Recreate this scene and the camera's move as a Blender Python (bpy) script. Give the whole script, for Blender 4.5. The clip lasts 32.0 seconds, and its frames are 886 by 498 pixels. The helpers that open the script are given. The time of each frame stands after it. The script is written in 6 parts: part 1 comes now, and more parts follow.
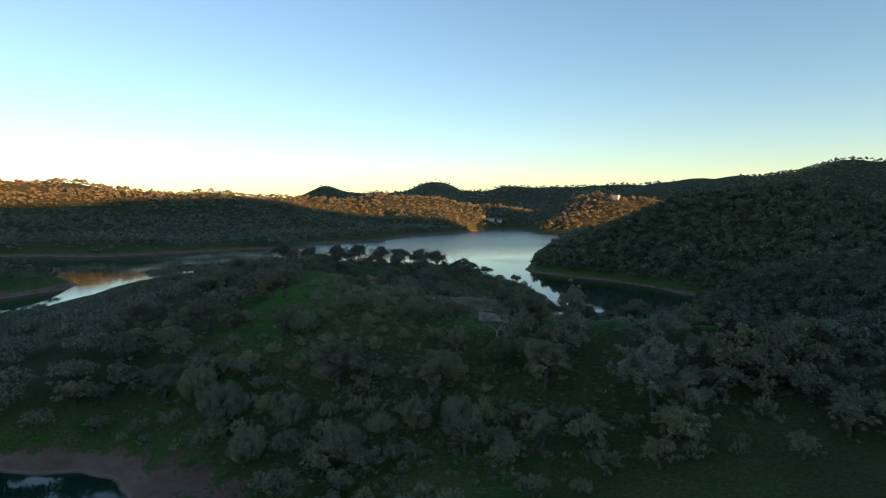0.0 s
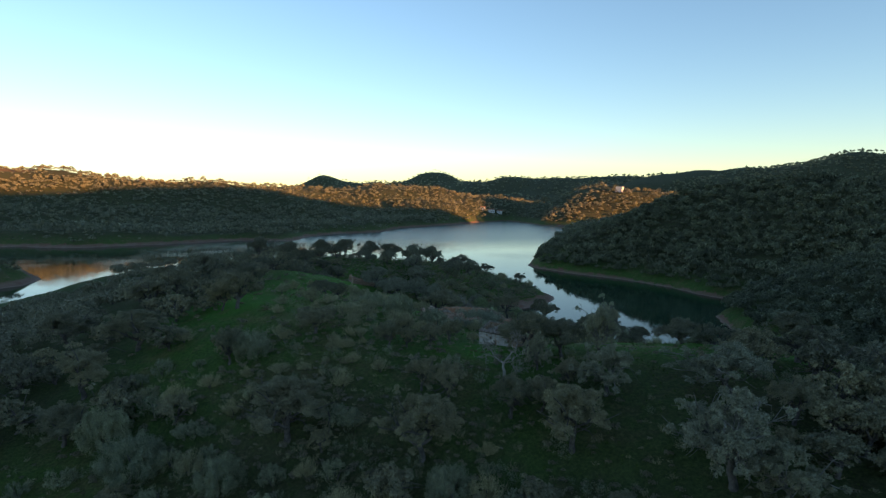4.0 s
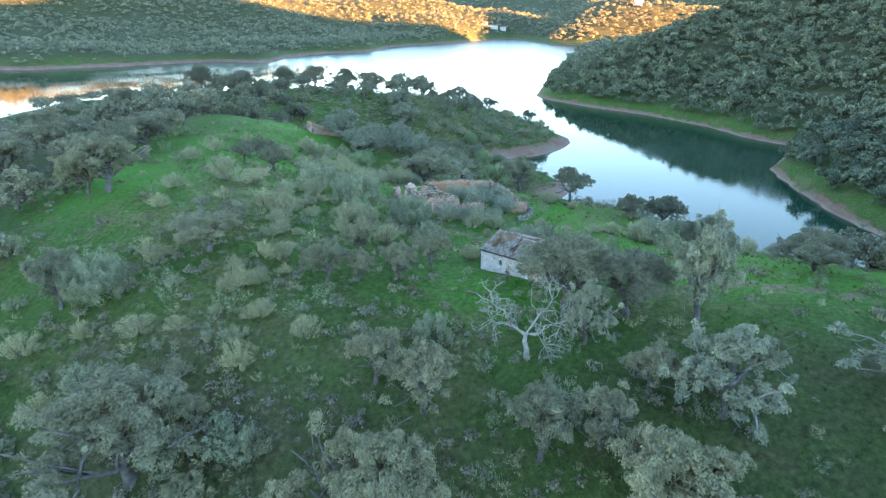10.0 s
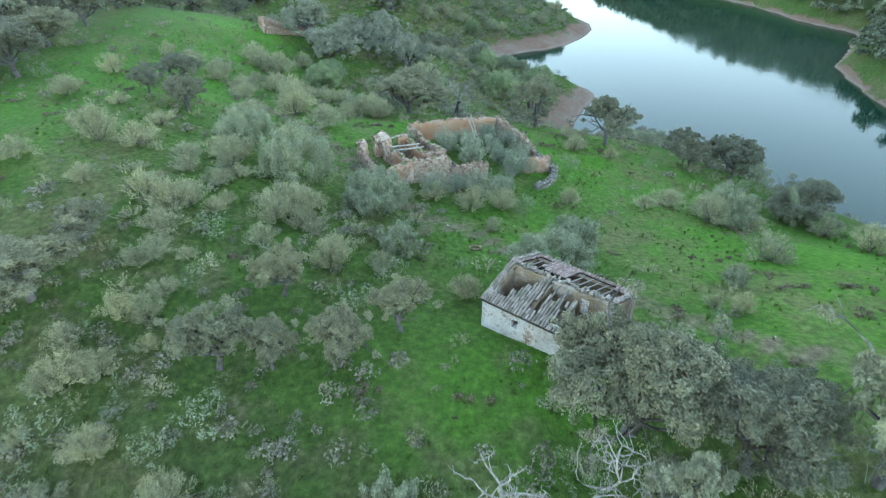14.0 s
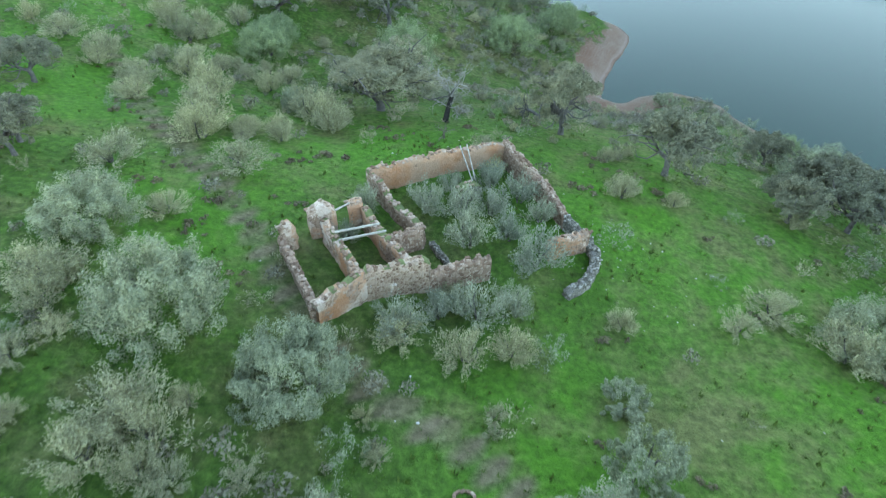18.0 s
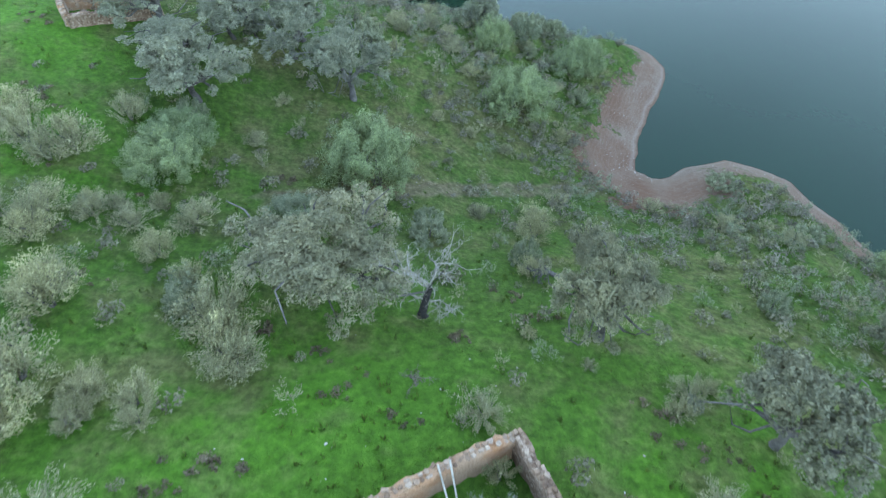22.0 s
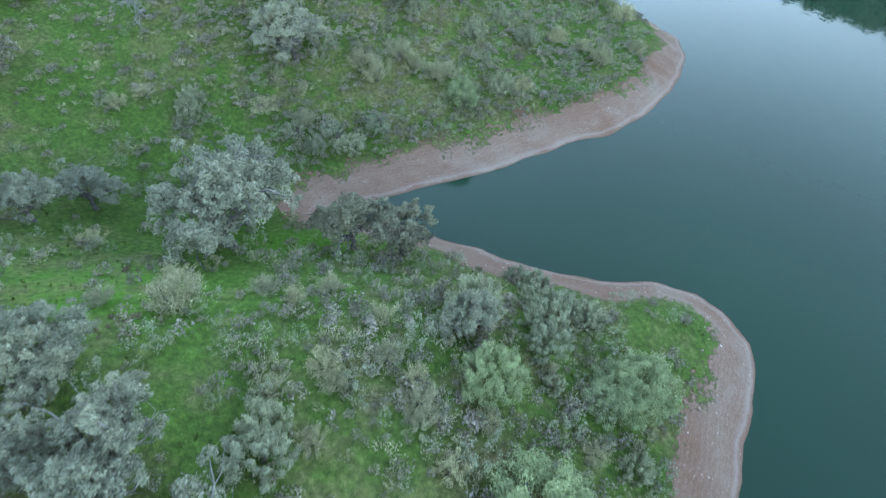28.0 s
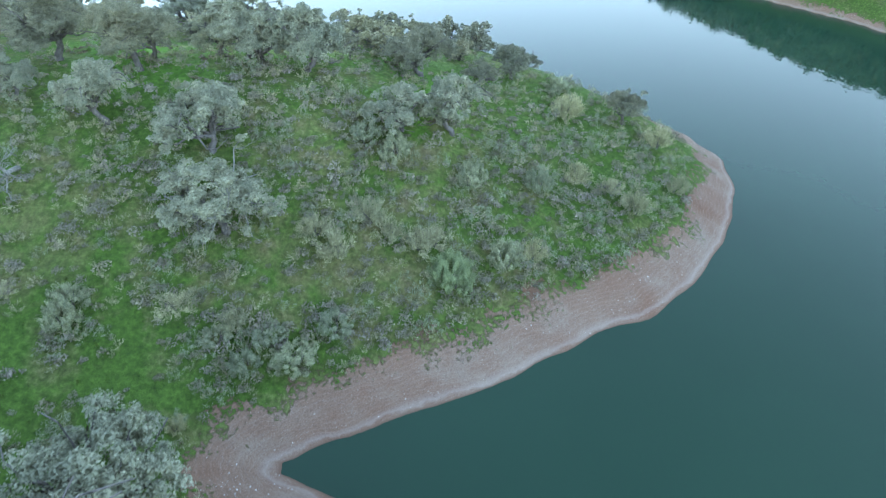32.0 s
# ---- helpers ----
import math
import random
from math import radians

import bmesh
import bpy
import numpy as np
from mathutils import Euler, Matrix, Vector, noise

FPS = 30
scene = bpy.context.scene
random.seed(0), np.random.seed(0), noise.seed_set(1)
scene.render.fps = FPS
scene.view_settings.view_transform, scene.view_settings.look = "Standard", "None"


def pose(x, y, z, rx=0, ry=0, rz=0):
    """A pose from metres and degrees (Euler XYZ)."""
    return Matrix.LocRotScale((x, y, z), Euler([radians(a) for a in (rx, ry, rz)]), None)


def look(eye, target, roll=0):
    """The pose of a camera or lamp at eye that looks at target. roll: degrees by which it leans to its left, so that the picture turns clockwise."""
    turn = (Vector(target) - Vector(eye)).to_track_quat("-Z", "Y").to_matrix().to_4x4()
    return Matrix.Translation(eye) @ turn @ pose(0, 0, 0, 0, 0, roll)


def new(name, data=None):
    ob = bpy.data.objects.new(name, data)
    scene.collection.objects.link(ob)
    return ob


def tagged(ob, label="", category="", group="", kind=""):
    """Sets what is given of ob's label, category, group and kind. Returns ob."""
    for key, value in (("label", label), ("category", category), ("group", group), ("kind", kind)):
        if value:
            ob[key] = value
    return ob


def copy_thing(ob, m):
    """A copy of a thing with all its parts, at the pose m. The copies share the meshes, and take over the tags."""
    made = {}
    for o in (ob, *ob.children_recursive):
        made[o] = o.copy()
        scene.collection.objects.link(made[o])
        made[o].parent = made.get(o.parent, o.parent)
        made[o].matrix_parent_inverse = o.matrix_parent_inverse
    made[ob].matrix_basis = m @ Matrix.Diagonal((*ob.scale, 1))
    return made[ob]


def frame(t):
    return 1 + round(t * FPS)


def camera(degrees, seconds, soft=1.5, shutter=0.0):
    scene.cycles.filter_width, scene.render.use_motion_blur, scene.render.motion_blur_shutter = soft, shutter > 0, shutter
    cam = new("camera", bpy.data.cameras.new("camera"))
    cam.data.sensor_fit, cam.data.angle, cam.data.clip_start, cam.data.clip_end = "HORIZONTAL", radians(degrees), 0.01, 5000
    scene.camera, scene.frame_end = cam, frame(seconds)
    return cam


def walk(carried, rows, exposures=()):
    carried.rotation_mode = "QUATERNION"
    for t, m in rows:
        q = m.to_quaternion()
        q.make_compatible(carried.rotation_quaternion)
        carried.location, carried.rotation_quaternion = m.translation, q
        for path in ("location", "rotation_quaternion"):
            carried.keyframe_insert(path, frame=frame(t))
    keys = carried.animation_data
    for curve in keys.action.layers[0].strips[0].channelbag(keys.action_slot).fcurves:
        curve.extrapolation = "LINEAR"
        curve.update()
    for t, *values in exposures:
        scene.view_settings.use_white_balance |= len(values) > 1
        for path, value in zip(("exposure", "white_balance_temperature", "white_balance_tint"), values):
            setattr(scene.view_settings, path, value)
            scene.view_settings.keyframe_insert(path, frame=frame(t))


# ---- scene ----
cam = camera(72.5, 32.0, soft=1.2, shutter=0.4)
PATH = [
    (0, (0.393, 0.463, 43.26), (0.381, 2.458, 43.122), -0.3),
    (0.5, (0.555, 4.03, 43.26), (0.543, 6.025, 43.121), -0.2),
    (1, (0.717, 7.596, 43.26), (0.706, 9.591, 43.12), -0.1),
    (1.5, (0.877, 11.163, 43.26), (0.867, 13.158, 43.118), 0.1),
    (2, (1.035, 14.728, 43.26), (1.027, 16.725, 43.145), 0.1),
    (2.5, (1.19, 18.292, 43.26), (1.18, 20.291, 43.223), 0.0),
    (4.5, (1.791, 32.54, 43.259), (1.78, 34.525, 43.009), 0.2),
    (5, (1.937, 36.101, 43.259), (1.925, 38.071, 42.915), 0.3),
    (5.5, (2.078, 39.659, 43.26), (2.067, 41.604, 42.796), 0.3),
    (6, (2.214, 43.214, 43.26), (2.205, 45.132, 42.694), 0.3),
    (6.5, (2.349, 46.765, 43.261), (2.34, 48.652, 42.598), 0.4),
    (7, (2.483, 50.311, 43.262), (2.475, 52.171, 42.528), 0.4),
    (7.5, (2.619, 53.847, 43.263), (2.612, 55.707, 42.527), 0.5),
    (8, (2.759, 57.372, 43.264), (2.753, 59.233, 42.53), 0.4),
    (8.5, (2.905, 60.882, 43.265), (2.901, 62.743, 42.533), 0.3),
    (9, (3.058, 64.376, 43.266), (3.053, 66.236, 42.533), 0.4),
    (9.5, (3.217, 67.852, 43.268), (3.213, 69.713, 42.535), 0.5),
    (10, (3.383, 71.309, 43.269), (3.381, 73.17, 42.537), 0.4),
    (10.5, (3.559, 74.747, 43.271), (3.556, 76.598, 42.514), 0.5),
    (11, (3.742, 78.168, 43.273), (3.738, 79.998, 42.467), 0.4),
    (11.5, (3.93, 81.572, 43.276), (3.926, 83.381, 42.421), 0.4),
    (12, (4.121, 84.965, 43.278), (4.117, 86.75, 42.376), 0.3),
    (12.5, (4.312, 88.349, 43.28), (4.307, 90.109, 42.33), 0.3),
    (13, (4.502, 91.729, 43.281), (4.497, 93.463, 42.285), 0.3),
    (13.5, (4.689, 95.108, 43.282), (4.682, 96.814, 42.239), 0.2),
    (15.5, (5.43, 108.618, 43.276), (5.423, 110.206, 42.06), 0.3),
    (16, (5.615, 111.998, 43.275), (5.609, 113.562, 42.028), 0.5),
    (16.5, (5.801, 115.379, 43.275), (5.791, 116.919, 41.999), 0.5),
    (17, (5.988, 118.76, 43.274), (5.979, 120.277, 41.97), 0.6),
    (17.5, (6.174, 122.138, 43.274), (6.164, 123.63, 41.942), 0.5),
    (18, (6.36, 125.507, 43.274), (6.346, 126.977, 41.918), 0.3),
    (18.5, (6.541, 128.868, 43.273), (6.527, 130.315, 41.894), 0.1),
    (19, (6.715, 132.218, 43.273), (6.699, 133.642, 41.869), -0.0),
    (19.5, (6.881, 135.562, 43.272), (6.863, 136.961, 41.843), -0.1),
    (20, (7.04, 138.903, 43.271), (7.019, 140.278, 41.819), -0.2),
    (20.5, (7.192, 142.248, 43.27), (7.172, 143.619, 41.814), -0.2),
    (21, (7.338, 145.594, 43.268), (7.319, 146.964, 41.811), -0.2),
    (21.5, (7.479, 148.942, 43.267), (7.462, 150.311, 41.809), -0.3),
    (22, (7.615, 152.287, 43.265), (7.598, 153.657, 41.808), -0.4),
    (22.5, (7.747, 155.63, 43.265), (7.731, 157.0, 41.808), -0.4),
    (23, (7.872, 158.971, 43.264), (7.857, 160.349, 41.815), -0.3),
    (23.5, (7.994, 162.313, 43.264), (7.98, 163.699, 41.823), -0.4),
    (24, (8.117, 165.657, 43.264), (8.104, 167.053, 41.832), -0.3),
    (24.5, (8.244, 169.006, 43.264), (8.233, 170.411, 41.841), -0.3),
    (25, (8.378, 172.362, 43.264), (8.368, 173.775, 41.849), -0.3),
    (25.5, (8.519, 175.724, 43.263), (8.512, 177.147, 41.858), -0.3),
    (27.5, (9.109, 189.204, 43.258), (9.107, 190.665, 41.892), 0.4),
    (28, (9.261, 192.582, 43.257), (9.26, 194.052, 41.901), 0.3),
    (28.5, (9.419, 195.968, 43.256), (9.418, 197.448, 41.911), 0.3),
    (29, (9.582, 199.362, 43.256), (9.58, 200.848, 41.917), 0.2),
    (29.5, (9.752, 202.769, 43.255), (9.75, 204.266, 41.929), 0.2),
    (30, (9.928, 206.188, 43.254), (9.926, 207.694, 41.939), 0.2),
    (30.5, (10.108, 209.615, 43.254), (10.106, 211.132, 41.951), 0.2),
    (31, (10.289, 213.046, 43.254), (10.287, 214.572, 41.961), 0.2),
    (31.5, (10.471, 216.479, 43.253), (10.469, 218.015, 41.973), 0.2),
    (32, (10.653, 219.914, 43.253), (10.651, 221.46, 41.985), 0.2),
]
EXPOSURES = [
    (0.0, 2.29, 6650, 14), (2.5, 2.29, 6650, 14), (5.0, 2.75, 6500, 14), (6.0, 3.7, 6700, 13), (7.0, 5.45, 6500, 16), (8.0, 5.3, 6500, 16),
    (9.0, 5.2, 6550, 16), (12.0, 5.1, 7500, 16), (13.0, 5.25, 8000, 17), (16.0, 5.4, 8500, 15), (18.0, 5.45, 8600, 16), (21.0, 5.45, 8350, 20), (24.0, 5.55, 8150, 24), (32.0, 5.7, 7950, 22),
]
walk(cam, [(t, look(eye, target, roll)) for t, eye, target, roll in PATH], EXPOSURES)

# ---- world and sun: a low sun behind the ridge, clear sky ----
SUN_EL, SUN_AZ = 5.0, 130.0          # azimuth clockwise from +y
world = bpy.data.worlds.new("sky_world")
scene.world = world
world.use_nodes = True
wn = world.node_tree.nodes
sky = wn.new("ShaderNodeTexSky")
sky.sky_type = "NISHITA"
sky.sun_disc = False
sky.sun_elevation, sky.sun_rotation = radians(SUN_EL), radians(SUN_AZ)
sky.air_density, sky.dust_density, sky.ozone_density = 0.9, 0.0, 2.0
wn["Background"].inputs["Strength"].default_value = 0.07
world.node_tree.links.new(sky.outputs["Color"], wn["Background"].inputs["Color"])
sun_data = bpy.data.lights.new("sun", "SUN")
sun_data.energy, sun_data.angle, sun_data.color = 3.1, radians(0.5), (1.0, 0.43, 0.14)
sun = new("sun", sun_data)
sx, sy, sz = math.sin(radians(SUN_AZ)) * math.cos(radians(SUN_EL)), math.cos(radians(SUN_AZ)) * math.cos(radians(SUN_EL)), math.sin(radians(SUN_EL))
sun.matrix_world = look((sx * 2000, sy * 2000, sz * 2000), (0, 0, 0))
# ---- lie of the land: shores at water level 0, knolls and spot heights ----
EAST_SHORE = [(72, 158), (62, 168), (53, 180), (48, 195), (45, 203), (39, 207), (34, 205.3), (30.5, 203.4), (28.2, 205), (29.5, 209), (31, 213),
              (33, 217), (36, 223), (37, 227), (36, 230.5), (34, 233), (30, 234.5), (25, 235), (19, 236.5), (13, 239.5), (8, 241.5), (2, 243.4),
              (-3, 245.6), (2, 248), (9, 251), (14, 253), (19, 256), (25, 259.6), (31, 262.3), (36, 266.2), (41, 271.5), (45, 278), (48, 285),
              (49, 292), (46, 299), (38, 310), (25, 322), (0, 333), (-40, 342), (-90, 345), (-135, 345)]
WEST_SHORE = [(-158, 330), (-168, 290), (-172, 250), (-178, 200), (-172, 150), (-140, 112), (-100, 99), (-75, 97), (-67, 96), (-60, 96.5), (-54, 94.5), (-48, 88),
              (-40, 70), (-35, 40), (-60, -20), (-120, -150), (-300, -300), (-900, -400), (-2000, -500), (-4900, -600), (-4900, -4900), (4900, -4900),
              (4900, 2500), (1100, 1700), (640, 1000), (600, 900), (350, 860), (180, 800)]
RIGHT_SHORE = [(132, 724), (105, 620), (81, 521), (66, 465), (54, 414), (57, 400), (75, 373), (97, 347), (111, 320), (116, 299), (125, 281), (113, 264),
               (101, 249), (97, 230), (94, 207), (95, 190), (90, 172), (82, 160)]
FAR_SHORE = [(-4900, 320), (-1500, 430), (-800, 515), (-451, 550), (-364, 552), (-311, 540), (-283, 565), (-236, 603), (-209, 634), (-150, 626), (-153, 668), (-136, 736), (-79, 790), (-66, 885),
             (6, 995), (60, 1095), (114, 1180), (140, 1090), (150, 990), (195, 965), (330, 955), (600, 970), (4900, 1100), (4900, 4900), (-4900, 4900)]
ISLET = [(-206, 320), (-211, 343), (-253, 388), (-340, 405), (-420, 300), (-340, 200), (-225, 262)]
LANDS = [EAST_SHORE + WEST_SHORE + RIGHT_SHORE, FAR_SHORE, ISLET]
# x, y, height, spread along x, spread along y
HILLS_RIGHT = [(204, 392, 35, 68, 56), (135, 425, 16, 40, 56), (262, 330, 12, 70, 70), (145, 235, 3, 30, 45), (300, 170, 10, 110, 100), (110, 130, 8, 40, 40)]
# the last three are unseen heights added to keep sun off distant hills
HILLS_FAR_AND_BLOCKERS = [(-720, 930, 54, 120, 130), (-570, 1010, 30, 90, 130), (-450, 1070, 36, 90, 130), (-320, 1130, 36, 90, 120), (-900, 850, 44, 150, 150), (-110, 1330, 54, 190, 110), (-25, 1120, 16, 60, 60),
             (255, 1150, 30, 60, 50), (340, 1080, 36, 110, 80), (-58, 2990, 48, 75, 120), (-58, 2990, 30, 190, 200), (-150, 3050, 68, 620, 300), (-690, 3450, 110, 110, 200), (-420, 3300, 58, 240, 200),
             (244, 2490, 20, 45, 120), (250, 2600, 30, 420, 200), (520, 2080, 46, 60, 100), (1000, 2500, 110, 700, 300), (2450, 900, 540, 380, 420), (1900, 560, 320, 220, 220), (1640, 510, 190, 100, 100)]
# the four from (900, 20) to (1015, 175): unseen, shaped to cast the shadow line
HILLS_RIDGE_AND_BLOCKERS = [(660, 1690, 88, 240, 200), (920, 1260, 120, 220, 240), (940, 760, 84, 160, 240), (900, 20, 128, 200, 210), (850, -500, 152, 300, 380), (790, -400, 36, 160, 170), (1015, 175, 36, 100, 70), (-300, -900, 70, 500, 280),
               (-1400, 700, 60, 260, 260), (-1100, 100, 50, 300, 300)]
SPOTS_SOUTH = [(7, 128, 19), (24, 115, 20.2), (43, 131, 18.4), (16, 97, 14), (23, 106, 17.4), (-4.5, 122, 19.8), (-31, 121, 17.5), (-1, 101.5, 12.5), (-32, 106, 9.5),
               (-45, 106, 6), (8, 97, 11.5), (-11, 100, 9.5), (-39.5, 146, 21.8), (-25, 160, 22), (-61, 134, 14), (10, 112, 19.2), (35, 83, 13), (48, 112, 20), (29, 95, 15.5),
               (0, 72, 6), (-30, 75, 3), (60, 80, 15), (80, 120, 16), (0, 40, 5), (60, 30, 10)]
SPOTS_RUIN = [(0, 145, 18.6), (-4, 151, 18.8), (1, 158.5, 17.6), (11, 164, 16.2), (15.5, 155, 16), (9, 151, 16.8), (6, 173.7, 15), (24, 166, 14.2), (1, 171.6, 16),
              (16.4, 173, 14.2), (45, 165, 10.5), (38, 185, 7.5), (52, 145, 13), (-25, 197, 19.3), (-22, 205, 17.0), (19, 197, 3.0), (-10, 188, 11.8), (3.7, 204, 10.5), (15, 213.6, 7), (0, 199, 12.5), (-60, 200, 21), (-90, 180, 13), (-130, 200, 4), (-120, 160, 5.5), (-150, 250, 3)]
SPOTS_NORTH = [(-5, 226, 10.5), (12.4, 221.7, 9), (2.5, 231, 8), (-6.7, 243.8, 1), (-22, 243, 6), (-9.4, 260, 10), (-28, 261, 12.5), (12, 261, 4.5), (-22.8, 270, 15), (7.5, 280, 13),
               (18.6, 290, 10), (32, 288, 6), (-40, 224, 16), (-68, 250, 20.8), (-42, 288, 17.8), (-56, 271, 19.2), (-8, 293, 14.5), (-100, 240, 11), (-90, 300, 7), (-20, 315, 8), (-5, 213, 13)]


def knolls(x, y):
    h = np.full(np.shape(x), 9.0)
    for cx, cy, top, ax, ay in HILLS_RIGHT + HILLS_FAR_AND_BLOCKERS + HILLS_RIDGE_AND_BLOCKERS:
        h = h + top * np.exp(-((x - cx) / ax) ** 2 / 2 - ((y - cy) / ay) ** 2 / 2)
    return h


def shore_distance(x, y):
    """Metres to the nearest shore, positive on land."""
    best = np.full(np.shape(x), -1e9)
    for ring in LANDS:
        d2, inside = np.full(np.shape(x), 1e18), np.zeros(np.shape(x), bool)
        for (ax, ay), (bx, by) in zip(ring, ring[1:] + ring[:1]):
            ex, ey = bx - ax, by - ay
            k = np.clip(((x - ax) * ex + (y - ay) * ey) / (ex * ex + ey * ey), 0, 1)
            d2 = np.minimum(d2, (x - ax - k * ex) ** 2 + (y - ay - k * ey) ** 2)
            if ay != by:
                inside ^= ((ay > y) != (by > y)) & (x < ex * (y - ay) / (by - ay) + ax)
        best = np.maximum(best, np.where(inside, 1, -1) * np.sqrt(d2))
    far = np.clip((np.hypot(x, y - 200) - 330) / 100, 0, 1)
    near = 0.32 * np.sin(x / 1.9 + np.sin(y / 2.3)) * np.sin(y / 2.1 + 1.1 * np.sin(x / 3.0)) + 0.12 * np.sin(x / 4.7 - y / 6.1 + 1.4 * np.sin(y / 5.2))
    return best + (1 - far) * near + far * (3.0 * np.sin(x / 15 + 1.3 * np.sin(y / 23)) * np.sin(y / 17 + np.sin(x / 29)) + 2.0 * np.sin(x / 6.1 + y / 9.3))


SPOTS = np.array(SPOTS_SOUTH + SPOTS_RUIN + SPOTS_NORTH, float)
REACH = 24.0
_k = np.exp(-((SPOTS[:, None, :2] - SPOTS[None, :, :2]) ** 2).sum(2) / (2 * REACH ** 2))
PULL = np.linalg.solve(_k + 0.02 * np.eye(len(SPOTS)), SPOTS[:, 2] - knolls(SPOTS[:, 0], SPOTS[:, 1]))


def waves(x, y):
    """Small unevenness of the ground."""
    return (0.22 * np.sin(0.31 * x + 0.9 * np.sin(0.17 * y)) * np.sin(0.27 * y + 1.3 * np.sin(0.13 * x))
            + 0.10 * np.sin(0.83 * x + 0.5 * y + np.sin(0.6 * y)) * np.sin(0.71 * y - 0.4 * x))


def height(x, y):
    x, y = np.asarray(x, float), np.asarray(y, float)
    h = knolls(x, y)
    for (cx, cy, _), p in zip(SPOTS, PULL):
        h = h + p * np.exp(-((x - cx) ** 2 + (y - cy) ** 2) / (2 * REACH ** 2))
    far = np.hypot(x, y - 200)
    h = h + waves(x, y) * np.clip(1.5 - far / 500, 0, 1) + np.clip((far - 250) / 300, 0, 1) * (
        5.0 * np.sin(x / 61.0 + 1.7 * np.sin(y / 83.0)) * np.sin(y / 71.0 + 1.1 * np.sin(x / 97.0)) + 3.0 * np.sin(x / 23.0 + np.sin(y / 31.0)) * np.sin(y / 27.0))
    sd = shore_distance(x, y)
    east = np.clip((x - 54) / 16, 0, 1)          # the wooded shore across the inlet is steeper at its foot
    bank = (1 - east) * np.where(sd < 5, 0.50 * sd, 2.5 + 0.62 * (sd - 5)) + east * np.where(sd < 3, 0.9 * sd, 2.7 + 0.44 * (sd - 3))
    k = 2.0
    blend = np.clip(0.5 + 0.5 * (bank - h) / k, 0, 1)
    land = bank * (1 - blend) + h * blend - k * blend * (1 - blend) * np.clip(sd / 4, 0, 1)
    return np.where(sd > 0, np.maximum(land, 0.04 * np.minimum(sd, 30)), np.maximum(0.35 * sd, -7))


def ground_at(x, y):
    return float(height(x, y))
# ---- materials ----
def material(name, rough=0.8, spec=0.3):
    m = bpy.data.materials.new(name)
    m.use_nodes = True
    n, l = m.node_tree.nodes, m.node_tree.links
    b = n["Principled BSDF"]
    b.inputs["Roughness"].default_value = rough
    b.inputs["Specular IOR Level"].default_value = spec
    return m, n, l, b


def node_noise(n, l, scale, detail=5, rough=0.55, source=None):
    t = n.new("ShaderNodeTexNoise")
    t.inputs["Scale"].default_value, t.inputs["Detail"].default_value, t.inputs["Roughness"].default_value = scale, detail, rough
    if source is not None:
        l.new(source, t.inputs["Vector"])
    return t.outputs["Fac"]


def node_ramp(n, l, source, stops):
    r = n.new("ShaderNodeValToRGB")
    while len(r.color_ramp.elements) < len(stops):
        r.color_ramp.elements.new(0.5)
    for e, (p, c) in zip(r.color_ramp.elements, stops):
        e.position, e.color = p, (*c, 1) if len(c) == 3 else c
    l.new(source, r.inputs["Fac"])
    return r.outputs["Color"]


def node_mix(n, l, fac, a, b, mode="MIX"):
    x = n.new("ShaderNodeMix")
    x.data_type, x.blend_type = "RGBA", mode
    for socket, value in ((x.inputs[0], fac), (x.inputs[6], a), (x.inputs[7], b)):
        if isinstance(value, (int, float)):
            socket.default_value = value
        elif isinstance(value, tuple):
            socket.default_value = (*value, 1)
        else:
            l.new(value, socket)
    return x.outputs[2]


def node_math(n, l, op, a, b=0.0, clamp=False):
    x = n.new("ShaderNodeMath")
    x.operation, x.use_clamp = op, clamp
    for socket, value in ((x.inputs[0], a), (x.inputs[1], b)):
        if isinstance(value, (int, float)):
            socket.default_value = value
        else:
            l.new(value, socket)
    return x.outputs[0]


def node_bump(n, l, b, source, strength, distance):
    u = n.new("ShaderNodeBump")
    u.inputs["Strength"].default_value, u.inputs["Distance"].default_value = strength, distance
    l.new(source, u.inputs["Height"])
    l.new(u.outputs["Normal"], b.inputs["Normal"])


def node_attr(n, name):
    a = n.new("ShaderNodeAttribute")
    a.attribute_name = name
    return a.outputs["Fac"]


